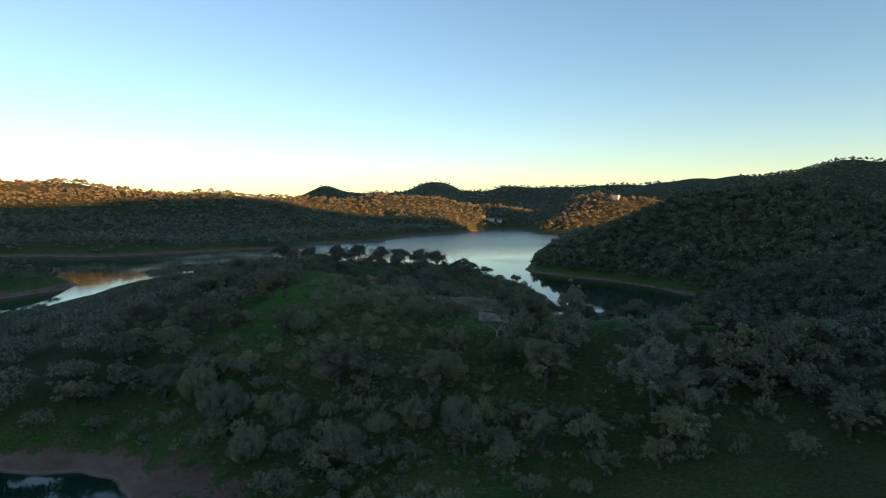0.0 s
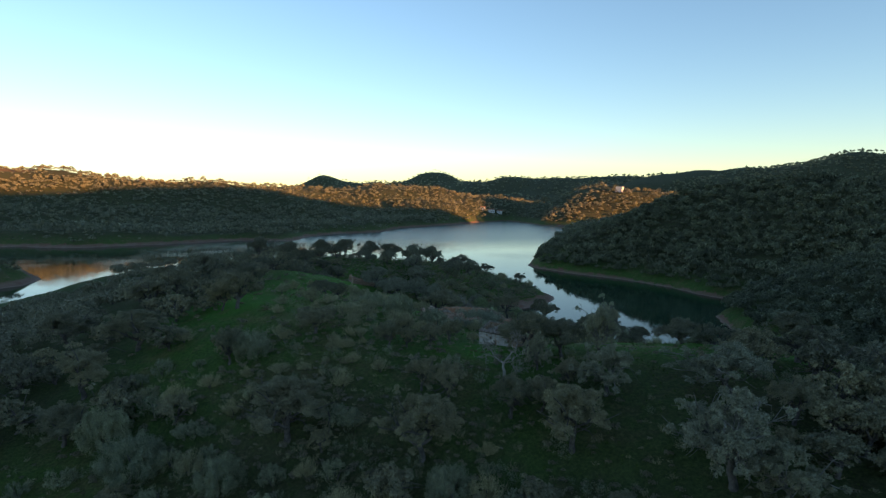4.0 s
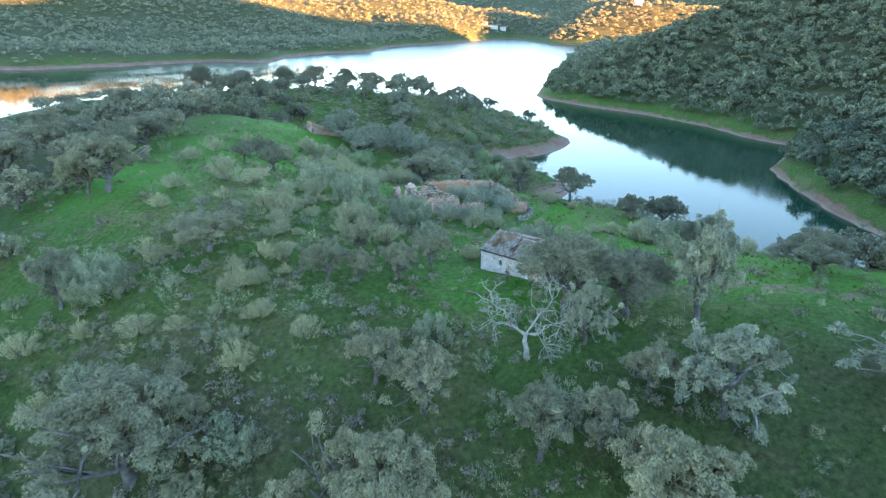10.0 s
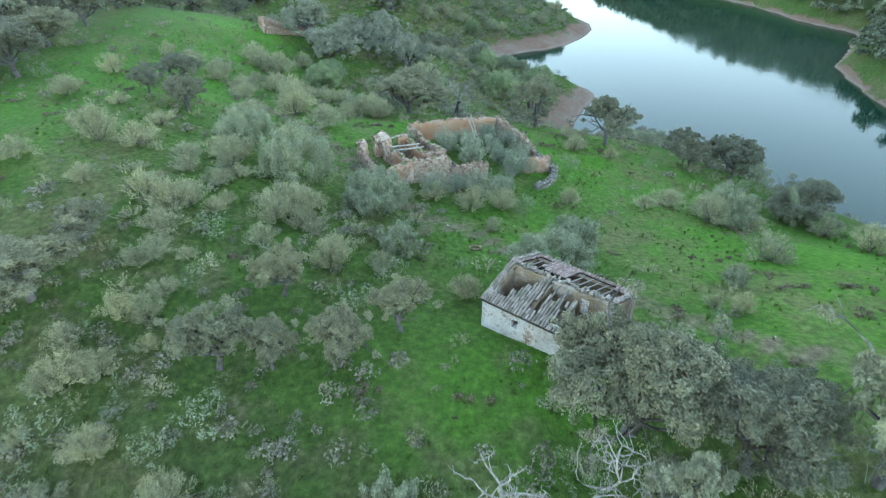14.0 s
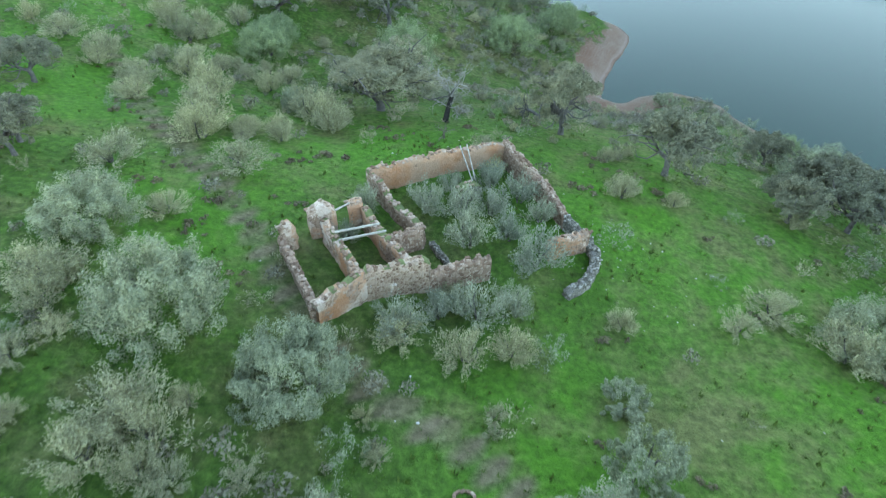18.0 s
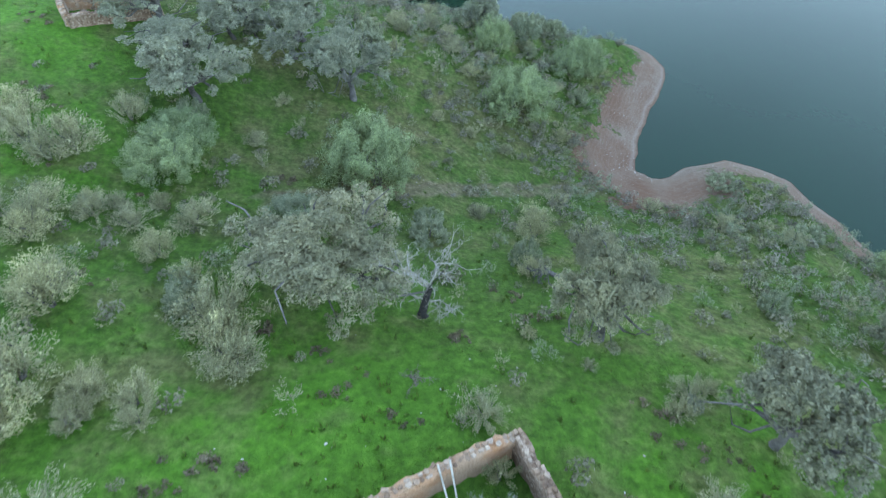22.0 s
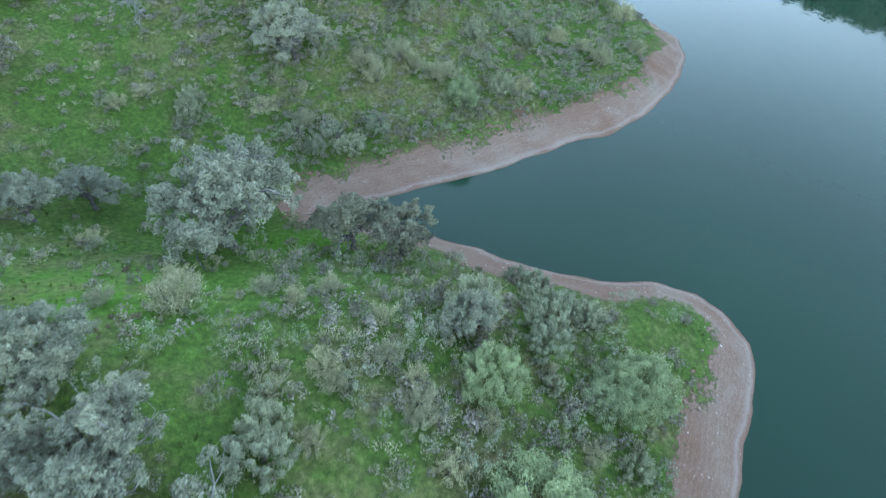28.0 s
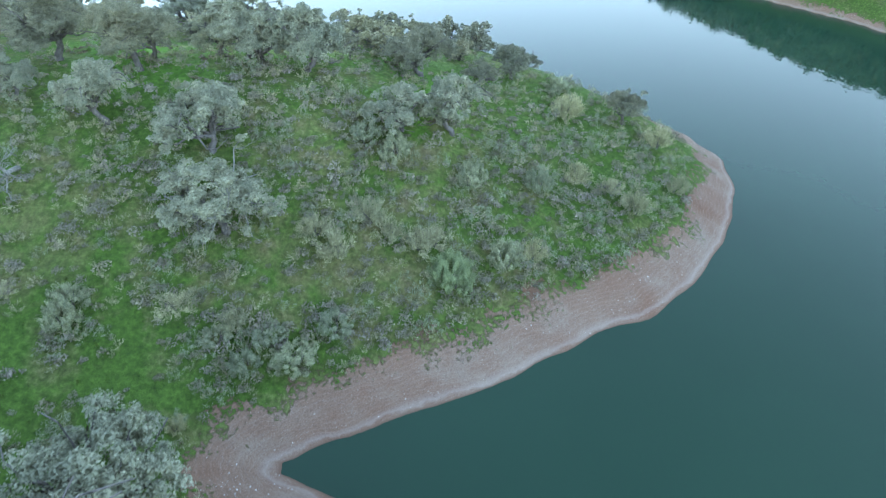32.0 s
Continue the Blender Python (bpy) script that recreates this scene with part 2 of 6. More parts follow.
def make_ground():
    m, n, l, b = material("grass_and_earth", 0.95, 0.15)
    pos = n.new("ShaderNodeNewGeometry").outputs["Position"]
    broad, mid, fine, grain = (node_noise(n, l, s, d, r, pos) for s, d, r in ((0.06, 4, 0.65), (0.33, 5, 0.62), (2.2, 5, 0.68), (9.0, 3, 0.7)))
    grass = node_ramp(n, l, fine, [(0.30, (0.023, 0.050, 0.010)), (0.50, (0.043, 0.096, 0.016)), (0.70, (0.078, 0.150, 0.027))])
    lush = node_ramp(n, l, fine, [(0.30, (0.029, 0.098, 0.010)), (0.55, (0.052, 0.172, 0.016)), (0.75, (0.094, 0.240, 0.027))])
    dull = node_ramp(n, l, fine, [(0.30, (0.058, 0.055, 0.022)), (0.55, (0.136, 0.126, 0.052)), (0.75, (0.216, 0.192, 0.092))])
    soil = node_ramp(n, l, fine, [(0.30, (0.095, 0.066, 0.044)), (0.55, (0.172, 0.124, 0.084)), (0.75, (0.250, 0.190, 0.138))])
    col = node_mix(n, l, node_math(n, l, "MULTIPLY", node_attr(n, "lush"), 1.0, True), grass, lush)
    tired = node_math(n, l, "MULTIPLY", node_math(n, l, "SUBTRACT", node_math(n, l, "ADD", mid, broad), 0.95), 3.6, True)
    col = node_mix(n, l, node_math(n, l, "MULTIPLY", tired, 0.75), col, dull)
    # rough scrubland on the slopes
    scrub = node_math(n, l, "MULTIPLY", node_math(n, l, "ADD", node_math(n, l, "SUBTRACT", mid, 0.45), node_math(n, l, "SUBTRACT", node_attr(n, "scrub"), 0.45)), 2.2, True)
    col = node_mix(n, l, node_math(n, l, "MULTIPLY", scrub, 0.8), col, dull)
    # dark woodland floor; on the near south slopes it also paints in shade
    floor_and_shade = node_ramp(n, l, fine, [(0.30, (0.028, 0.032, 0.015)), (0.55, (0.058, 0.060, 0.029)), (0.75, (0.098, 0.094, 0.049))])
    col = node_mix(n, l, node_math(n, l, "MULTIPLY", node_attr(n, "wood"), node_math(n, l, "ADD", mid, 0.45), True), col, floor_and_shade)
    clay = node_math(n, l, "MULTIPLY", node_math(n, l, "SUBTRACT", node_math(n, l, "ADD", mid, node_math(n, l, "MULTIPLY", fine, 0.4)), 0.80), 7.0, True)
    col = node_mix(n, l, node_math(n, l, "MULTIPLY", clay, node_attr(n, "scrub"), True), col, soil)
    worn = node_math(n, l, "MULTIPLY", node_math(n, l, "SUBTRACT", node_math(n, l, "ADD", node_attr(n, "worn"), node_math(n, l, "MULTIPLY", fine, 0.4)), 0.70), 1.9, True)
    col = node_mix(n, l, node_math(n, l, "MULTIPLY", worn, 0.82), col, soil)
    field = node_attr(n, "field")
    col = node_mix(n, l, field, col, (0.33, 0.17, 0.07))
    # the bare drawdown band round the lake, with pale wash lines
    sep = n.new("ShaderNodeSeparateXYZ")
    l.new(pos, sep.inputs[0])
    def off(source, k):
        return node_math(n, l, "MULTIPLY", node_math(n, l, "SUBTRACT", source, 0.5), k)
    lobe, speck = node_noise(n, l, 0.11, 3, 0.6, pos), node_noise(n, l, 26.0, 2, 0.6, pos)
    z = node_math(n, l, "ADD", node_math(n, l, "ADD", sep.outputs[2], off(lobe, 5.0)), node_math(n, l, "ADD", off(mid, 3.4), off(fine, 3.2)))
    across = node_math(n, l, "MULTIPLY", node_math(n, l, "SUBTRACT", sep.outputs[0], 50.0), 0.16, True)
    bare = node_math(n, l, "MULTIPLY", node_math(n, l, "SUBTRACT", node_math(n, l, "SUBTRACT", 2.5, node_math(n, l, "MULTIPLY", across, 1.2)), z), 3.2, True)
    # clay in broad patches, thin wash lines along the contours, gravel
    bank = node_ramp(n, l, node_math(n, l, "ADD", node_math(n, l, "MULTIPLY", lobe, 0.6), node_math(n, l, "MULTIPLY", mid, 0.4)), [(0.36, (0.146, 0.074, 0.046)), (0.50, (0.172, 0.106, 0.074)), (0.62, (0.198, 0.142, 0.106))])
    level = node_math(n, l, "ADD", sep.outputs[2], node_math(n, l, "MULTIPLY", mid, 0.9))
    for step_, tone, strength in ((11.0, (0.125, 0.068, 0.045), 0.28), (31.0, (0.30, 0.25, 0.215), 0.2)):
        line = node_math(n, l, "MULTIPLY", node_math(n, l, "SUBTRACT", node_math(n, l, "SINE", node_math(n, l, "MULTIPLY", level, step_)), 0.35), strength, True)
        bank = node_mix(n, l, node_math(n, l, "MULTIPLY", line, node_math(n, l, "ADD", fine, 0.3), True), bank, tone)
    pebble = node_ramp(n, l, grain, [(0.34, (0.70, 0.66, 0.64)), (0.52, (1.0, 1.0, 1.0)), (0.68, (1.22, 1.22, 1.22))])
    bank = node_mix(n, l, 0.8, bank, pebble, "MULTIPLY")
    bank = node_mix(n, l, node_math(n, l, "MULTIPLY", node_math(n, l, "SUBTRACT", speck, 0.66), 9.0, True), bank, (0.40, 0.36, 0.33))
    wet = node_math(n, l, "MULTIPLY", node_math(n, l, "SUBTRACT", 0.10, sep.outputs[2]), 12.0, True)
    bank = node_mix(n, l, wet, bank, (0.13, 0.072, 0.048))
    lip_line = node_math(n, l, "ADD", sep.outputs[2], off(mid, 0.5))
    lip = node_math(n, l, "MULTIPLY", node_math(n, l, "MULTIPLY", node_math(n, l, "SUBTRACT", 0.42, lip_line), 6.0, True), node_math(n, l, "MULTIPLY", node_math(n, l, "SUBTRACT", lip_line, 0.10), 9.0, True))
    bank = node_mix(n, l, node_math(n, l, "MULTIPLY", lip, 0.22), bank, (0.36, 0.31, 0.28))
    col = node_mix(n, l, bare, col, bank)
    l.new(col, b.inputs["Base Color"])
    relief = node_math(n, l, "ADD", fine, node_math(n, l, "MULTIPLY", grain, 0.5))
    node_bump(n, l, b, node_math(n, l, "MULTIPLY", relief, node_math(n, l, "SUBTRACT", 1.0, node_math(n, l, "MULTIPLY", bare, 0.6))), 0.9, 0.35)
    return m


def make_water():
    m, n, l, b = material("lake_water", 0.04, 0.3)
    b.inputs["IOR"].default_value = 1.33
    pos = n.new("ShaderNodeNewGeometry").outputs["Position"]
    broad = node_noise(n, l, 0.03, 3, 0.5, pos)
    l.new(node_ramp(n, l, broad, [(0.3, (0.0045, 0.026, 0.0145)), (0.7, (0.0068, 0.033, 0.0185))]), b.inputs["Base Color"])
    sep = n.new("ShaderNodeSeparateXYZ")
    l.new(pos, sep.inputs[0])
    calm = node_ramp(n, l, node_noise(n, l, 0.012, 4, 0.6, pos), [(0.42, (0.02,) * 3), (0.62, (0.12,) * 3)])
    breeze = node_math(n, l, "MULTIPLY", node_math(n, l, "SUBTRACT", sep.outputs[1], 520.0), 1.0 / 160.0, True)
    l.new(node_mix(n, l, breeze, calm, (0.24, 0.24, 0.24)), b.inputs["Roughness"])
    stretch = n.new("ShaderNodeMapping")
    stretch.inputs["Scale"].default_value = (1.0, 0.6, 1.0)
    l.new(pos, stretch.inputs[0])
    node_bump(n, l, b, node_noise(n, l, 0.9, 3, 0.5, stretch.outputs[0]), 0.10, 0.10)
    return m


def make_leaf(name, dark, mid, light, rough=0.6, grain=3.0, spread=0.26):
    m, n, l, b = material(name, rough, 0.25)
    geo, info = n.new("ShaderNodeNewGeometry"), n.new("ShaderNodeObjectInfo")
    leaf = node_ramp(n, l, geo.outputs["Random Per Island"], [(0.0, dark), (0.25, mid), (0.8, mid), (1.0, light)])
    tint = node_ramp(n, l, info.outputs["Random"], [(0.0, (0.82, 0.86, 0.86)), (0.5, (1.0, 1.0, 1.0)), (1.0, (1.14, 1.12, 1.04))])
    clump = node_ramp(n, l, node_noise(n, l, grain, 2, 0.5, n.new("ShaderNodeTexCoord").outputs["Object"]), [(0.34, (1 - spread, 1.02 - spread, 0.98 - spread)), (0.66, (1 + spread, 0.98 + spread, 0.92 + spread))])
    col = node_mix(n, l, 1.0, node_mix(n, l, 1.0, leaf, tint, "MULTIPLY"), clump, "MULTIPLY")
    l.new(col, b.inputs["Base Color"])
    tr = n.new("ShaderNodeBsdfTranslucent")
    l.new(col, tr.inputs["Color"])
    mixs = n.new("ShaderNodeMixShader")
    mixs.inputs[0].default_value = 0.22
    l.new(b.outputs[0], mixs.inputs[1])
    l.new(tr.outputs[0], mixs.inputs[2])
    l.new(mixs.outputs[0], n["Material Output"].inputs["Surface"])
    return m


def make_bark(name, a, c, scale=6.0):
    m, n, l, b = material(name, 0.92, 0.15)
    pos = n.new("ShaderNodeTexCoord").outputs["Object"]
    f = node_noise(n, l, scale, 6, 0.7, pos)
    l.new(node_ramp(n, l, f, [(0.32, a), (0.68, c)]), b.inputs["Base Color"])
    node_bump(n, l, b, f, 0.8, 0.05)
    return m


GROUND, WATER = make_ground(), make_water()
OAK_LEAF = make_leaf("holm_oak_leaf", (0.125, 0.121, 0.076), (0.203, 0.196, 0.124), (0.282, 0.270, 0.182))
OLIVE_LEAF = make_leaf("wild_olive_leaf", (0.108, 0.120, 0.074), (0.206, 0.226, 0.142), (0.320, 0.342, 0.228))
BROOM_LEAF = make_leaf("broom_twig", (0.150, 0.141, 0.084), (0.282, 0.271, 0.160), (0.440, 0.424, 0.272))
HEATH_LEAF = make_leaf("heath_twig", (0.116, 0.110, 0.070), (0.238, 0.226, 0.146), (0.378, 0.358, 0.245), grain=0.35)
GREY_PLUME = make_leaf("grey_plume_leaf", (0.118, 0.128, 0.092), (0.218, 0.236, 0.174), (0.345, 0.366, 0.280))
HEATHER_LEAF = make_leaf("heather_twig", (0.082, 0.072, 0.060), (0.168, 0.150, 0.130), (0.275, 0.248, 0.218), grain=0.35)
SCRUB_LEAF = make_leaf("rockrose_leaf", (0.080, 0.074, 0.052), (0.165, 0.152, 0.108), (0.270, 0.246, 0.180), grain=0.35)
WOOD_LEAF = make_leaf("wood_foliage", (0.048, 0.058, 0.036), (0.108, 0.122, 0.076), (0.190, 0.204, 0.134), grain=0.16, spread=0.40)
FAR_LEAF = make_leaf("distant_foliage", (0.090, 0.096, 0.064), (0.180, 0.186, 0.124), (0.290, 0.290, 0.205), grain=0.35)
BARK = make_bark("grey_bark", (0.045, 0.040, 0.036), (0.170, 0.155, 0.140))
SILVER_LEAF = make_leaf("silvery_oak_leaf", (0.134, 0.144, 0.100), (0.218, 0.228, 0.162), (0.304, 0.312, 0.232))
GREEN_OLIVE = make_leaf("fresh_olive_leaf", (0.104, 0.136, 0.066), (0.188, 0.240, 0.118), (0.290, 0.352, 0.192))
LICHEN_BARK = make_bark("lichened_bark", (0.085, 0.080, 0.070), (0.255, 0.250, 0.218))
DEAD_BARK = make_bark("bleached_dead_wood", (0.150, 0.136, 0.114), (0.385, 0.355, 0.306))


def part(name, bm, mat, parent=None, label=""):
    """Links a bmesh as one mesh object."""
    me = bpy.data.meshes.new(name)
    bm.to_mesh(me)
    bm.free()
    me.materials.append(mat)
    ob = new(name, me)
    if parent is not None:
        ob.parent = parent
    if label:
        tagged(ob, label)
    return ob


def quick_mesh(name, verts, faces, mat, smooth=False):
    me = bpy.data.meshes.new(name)
    verts, faces = np.asarray(verts, np.float32), np.asarray(faces, np.int32)
    k = faces.shape[1]
    me.vertices.add(len(verts))
    me.vertices.foreach_set("co", verts.ravel())
    me.loops.add(faces.size)
    me.loops.foreach_set("vertex_index", faces.ravel())
    me.polygons.add(len(faces))
    me.polygons.foreach_set("loop_start", np.arange(0, faces.size, k, dtype=np.int32))
    me.polygons.foreach_set("loop_total", np.full(len(faces), k, np.int32))
    if smooth:
        me.polygons.foreach_set("use_smooth", np.ones(len(faces), bool))
    me.materials.append(mat)
    me.update(calc_edges=True)
    return me


DARK_LEAF = make_leaf("evergreen_oak_leaf", (0.094, 0.096, 0.064), (0.153, 0.154, 0.105), (0.214, 0.212, 0.150))
GRASS_BLADE = make_leaf("grass_blade", (0.038, 0.070, 0.012), (0.066, 0.114, 0.019), (0.112, 0.162, 0.033))
DRY_LEAF = make_leaf("dry_bramble", (0.060, 0.046, 0.032), (0.125, 0.098, 0.068), (0.200, 0.165, 0.120), grain=0.5)
DRY_TWIG = make_bark("dry_twig", (0.085, 0.068, 0.055), (0.230, 0.195, 0.160))
CHARRED = make_bark("charred_bark", (0.012, 0.011, 0.011), (0.055, 0.050, 0.046))
# ---- ground sheet and lake ----
def steps(lo, hi, fine, end):
    a = [lo + fine * i for i in range(int((hi - lo) / fine) + 1)]
    s, up, down = fine, [], []
    p, q = a[-1], a[0]
    while p < end or q > -end:
        s *= 1.055
        if p < end:
            p += s
            up.append(p)
        if q > -end:
            q -= s
            down.append(q)
    return np.array(down[::-1] + a + up)


def segment_band(x, y, line, width, rut=0.0):
    """1 along a line and 0 away from it; rut: half the distance between two wheel ruts."""
    best = np.full(x.shape, 1e9)
    for (ax, ay), (bx, by) in zip(line, line[1:]):
        ex, ey = bx - ax, by - ay
        k = np.clip(((x - ax) * ex + (y - ay) * ey) / (ex * ex + ey * ey), 0, 1)
        best = np.minimum(best, np.hypot(x - ax - k * ex, y - ay - k * ey))
    return np.clip(1.4 - best / width, 0, 0.72) + 0.4 * np.clip(1.2 - np.abs(best - rut) / 0.45, 0, 1)


TRACKS = [[(40, 118), (24, 124), (14, 133), (7, 139.8), (3.4, 141.8), (1, 144.1), (-1.8, 147.4), (-4.3, 151.3), (-7, 155.4), (-11.4, 160.7), (-18.4, 168.9), (-26, 180)],
          [(-6, 186), (2, 189), (7, 191.5), (14, 194.5), (20, 197.5), (26, 201.5)]]
FIELDS = [(-495, 1060, 55, 30), (-690, 925, 50, 24), (-590, 945, 50, 12)]
MEADOWS = [(9, 121, 9, 6), (34, 128, 12, 8), (28, 150, 10, 14), (-2, 166, 14, 8), (20, 160, 10, 12), (-28, 170, 14, 12), (-38, 146, 14, 6), (-24, 188, 12, 6), (-28, 201, 11, 8), (-14, 222, 7, 5), (-6, 234, 8, 4),
           (-20, 290, 18, 6), (9, 283, 5, 8), (-22, 283, 8, 5), (12, 140, 6, 8), (50, 125, 14, 8), (33, 139, 16, 9), (-44, 152, 12, 10), (-10, 155, 6, 10), (22.5, 200, 3, 1.6)]


def build_ground():
    gx, gy = steps(-75, 80, 1.0, 4700), steps(66, 322, 1.0, 4700)
    x, y = np.meshgrid(gx, gy)
    z = height(x, y)
    nx, ny = len(gx), len(gy)
    i = (np.arange(ny - 1)[:, None] * nx + np.arange(nx - 1)[None, :]).ravel()
    me = quick_mesh("ground", np.stack([x.ravel(), y.ravel(), z.ravel()], 1), np.stack([i, i + 1, i + nx + 1, i + nx], 1), GROUND, True)
    lush, worn, field = np.zeros(x.shape), np.zeros(x.shape), np.zeros(x.shape)
    for cx, cy, ax, ay in MEADOWS:
        lush = np.maximum(lush, np.exp(-((x - cx) / ax) ** 2 - ((y - cy) / ay) ** 2))
    for line in TRACKS:
        worn = np.maximum(worn, segment_band(x, y, line, 1.15, 0.75))
    for cx, cy, ax, ay in FIELDS:
        field = np.maximum(field, np.clip(2.2 * np.exp(-((x - cx) / ax) ** 2 - ((y - cy) / ay) ** 2) - 0.5, 0, 1))
    far = np.hypot(x, y - 200)
    scrub = np.clip((far - 170) / 120, 0, 0.5) + 0.70 * np.exp(-((x - 13) / 18) ** 2 - ((y - 206) / 17) ** 2) + 0.58 * np.exp(-((x - 2) / 36) ** 2 - ((y - 266) / 20) ** 2) + 0.3 * np.exp(
        -((x + 20) / 30) ** 2 - ((y - 108) / 12) ** 2)
    scrub = scrub + 0.52 * np.exp(-((x + 17) / 18) ** 2 - ((y - 119) / 15) ** 2) + 0.25 * np.exp(-((x - 2) / 8) ** 2 - ((y - 190) / 8) ** 2)
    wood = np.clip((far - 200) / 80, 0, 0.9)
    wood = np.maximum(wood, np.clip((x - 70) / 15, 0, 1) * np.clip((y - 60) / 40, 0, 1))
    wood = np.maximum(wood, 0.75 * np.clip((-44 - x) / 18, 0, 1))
    # south slopes: dull grass and litter, with tree shade put into the mask
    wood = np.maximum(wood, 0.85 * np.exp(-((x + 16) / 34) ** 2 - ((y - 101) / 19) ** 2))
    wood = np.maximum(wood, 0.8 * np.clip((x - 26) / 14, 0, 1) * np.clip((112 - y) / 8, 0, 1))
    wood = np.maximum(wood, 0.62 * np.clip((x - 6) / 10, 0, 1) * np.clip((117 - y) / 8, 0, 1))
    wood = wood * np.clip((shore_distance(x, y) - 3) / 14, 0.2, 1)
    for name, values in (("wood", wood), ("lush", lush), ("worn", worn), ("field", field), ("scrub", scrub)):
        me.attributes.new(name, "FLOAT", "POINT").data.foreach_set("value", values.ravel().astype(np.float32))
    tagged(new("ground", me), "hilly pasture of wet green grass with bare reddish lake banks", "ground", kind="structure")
    s = 4800
    w = quick_mesh("water", [(-s, -900, 0), (s, -900, 0), (s, 3000, 0), (-s, 3000, 0)], [(0, 1, 2, 3)], WATER)
    tagged(new("water", w), "calm dark green reservoir reflecting the evening sky", "lake", kind="structure")


build_ground()
# ---- plants ----
def blades(p, d, e, s, slim):
    """One narrow leafy wedge at each p, along d and s long, e across; verts and triangles."""
    n = len(p)
    return np.stack([p - d * s, p + d * s * 0.9 + e * s * slim, p + d * s * 0.55 - e * s * slim], 1).reshape(-1, 3), np.arange(3 * n).reshape(-1, 3)


def unit(v):
    return v / np.linalg.norm(v, axis=1)[:, None]


def leaf_cloud(centres, radii, counts, size, rng, flat=0.75, droop=0.2, slim=0.7):
    """Leafy sprigs on rough shells round the centres, each facing outwards."""
    c, r = np.repeat(centres, counts, 0), np.repeat(radii, counts)
    n = len(c)
    d = unit(rng.normal(size=(n, 3)))
    d[:, 2] = np.where(d[:, 2] < -0.3, -d[:, 2] * 0.6, d[:, 2])
    p = c + d * (r * (0.62 + 0.45 * rng.random(n) ** 0.6))[:, None] * np.array([1, 1, flat])
    face = unit(d + rng.normal(size=(n, 3)) * 0.5 + np.array([0, 0, 0.15]))
    e = unit(np.cross(rng.normal(size=(n, 3)) - np.array([0, 0, droop]), face) + 1e-6)
    way = np.cross(face, e)
    return blades(p, way, e, size * (0.6 + 0.8 * rng.random(n))[:, None], slim)


def sprays(centres, radii, rng, n=6):
    """Breaks each clump of a crown into smaller uneven ones that ride on its upper side."""
    m = len(centres) * n
    d = unit(rng.normal(size=(m, 3)) + np.array([0, 0, 0.25]))
    r = np.repeat(radii, n)
    small = r * (0.30 + 0.32 * rng.random(m))
    return np.repeat(np.asarray(centres), n, 0) + d * (r * (0.55 + 0.55 * rng.random(m)))[:, None] * np.array([1, 1, 0.8]), small


def tube(points, radii, sides=6):
    """A tapered bent tube; verts and quads."""
    pts = [Vector(p) for p in points]
    v, f = [], []
    for i, p in enumerate(pts):
        d = (pts[min(i + 1, len(pts) - 1)] - pts[max(i - 1, 0)]).normalized()
        u = d.orthogonal().normalized()
        w = d.cross(u)
        for k in range(sides):
            a = 2 * math.pi * k / sides
            v.append(p + (u * math.cos(a) + w * math.sin(a)) * radii[i])
    for i in range(len(pts) - 1):
        for k in range(sides):
            f.append((i * sides + k, i * sides + (k + 1) % sides, (i + 1) * sides + (k + 1) % sides, (i + 1) * sides + k))
    return v, f


def join(pieces):
    v, f, base = [], [], 0
    for pv, pf in pieces:
        v.extend(tuple(p) for p in pv)
        f.extend(tuple(i + base for i in q) for q in pf)
        base += len(pv)
    return v, f


def bent(a, b, rng, sag=0.12, n=5):
    a, b = Vector(a), Vector(b)
    size = (b - a).length
    side = Vector(rng.normal(size=3)) * size * sag
    return [a.lerp(b, t) + side * math.sin(math.pi * t) + Vector(rng.normal(size=3)) * size * 0.025 * (0 < t < 1) for t in np.linspace(0, 1, n)]


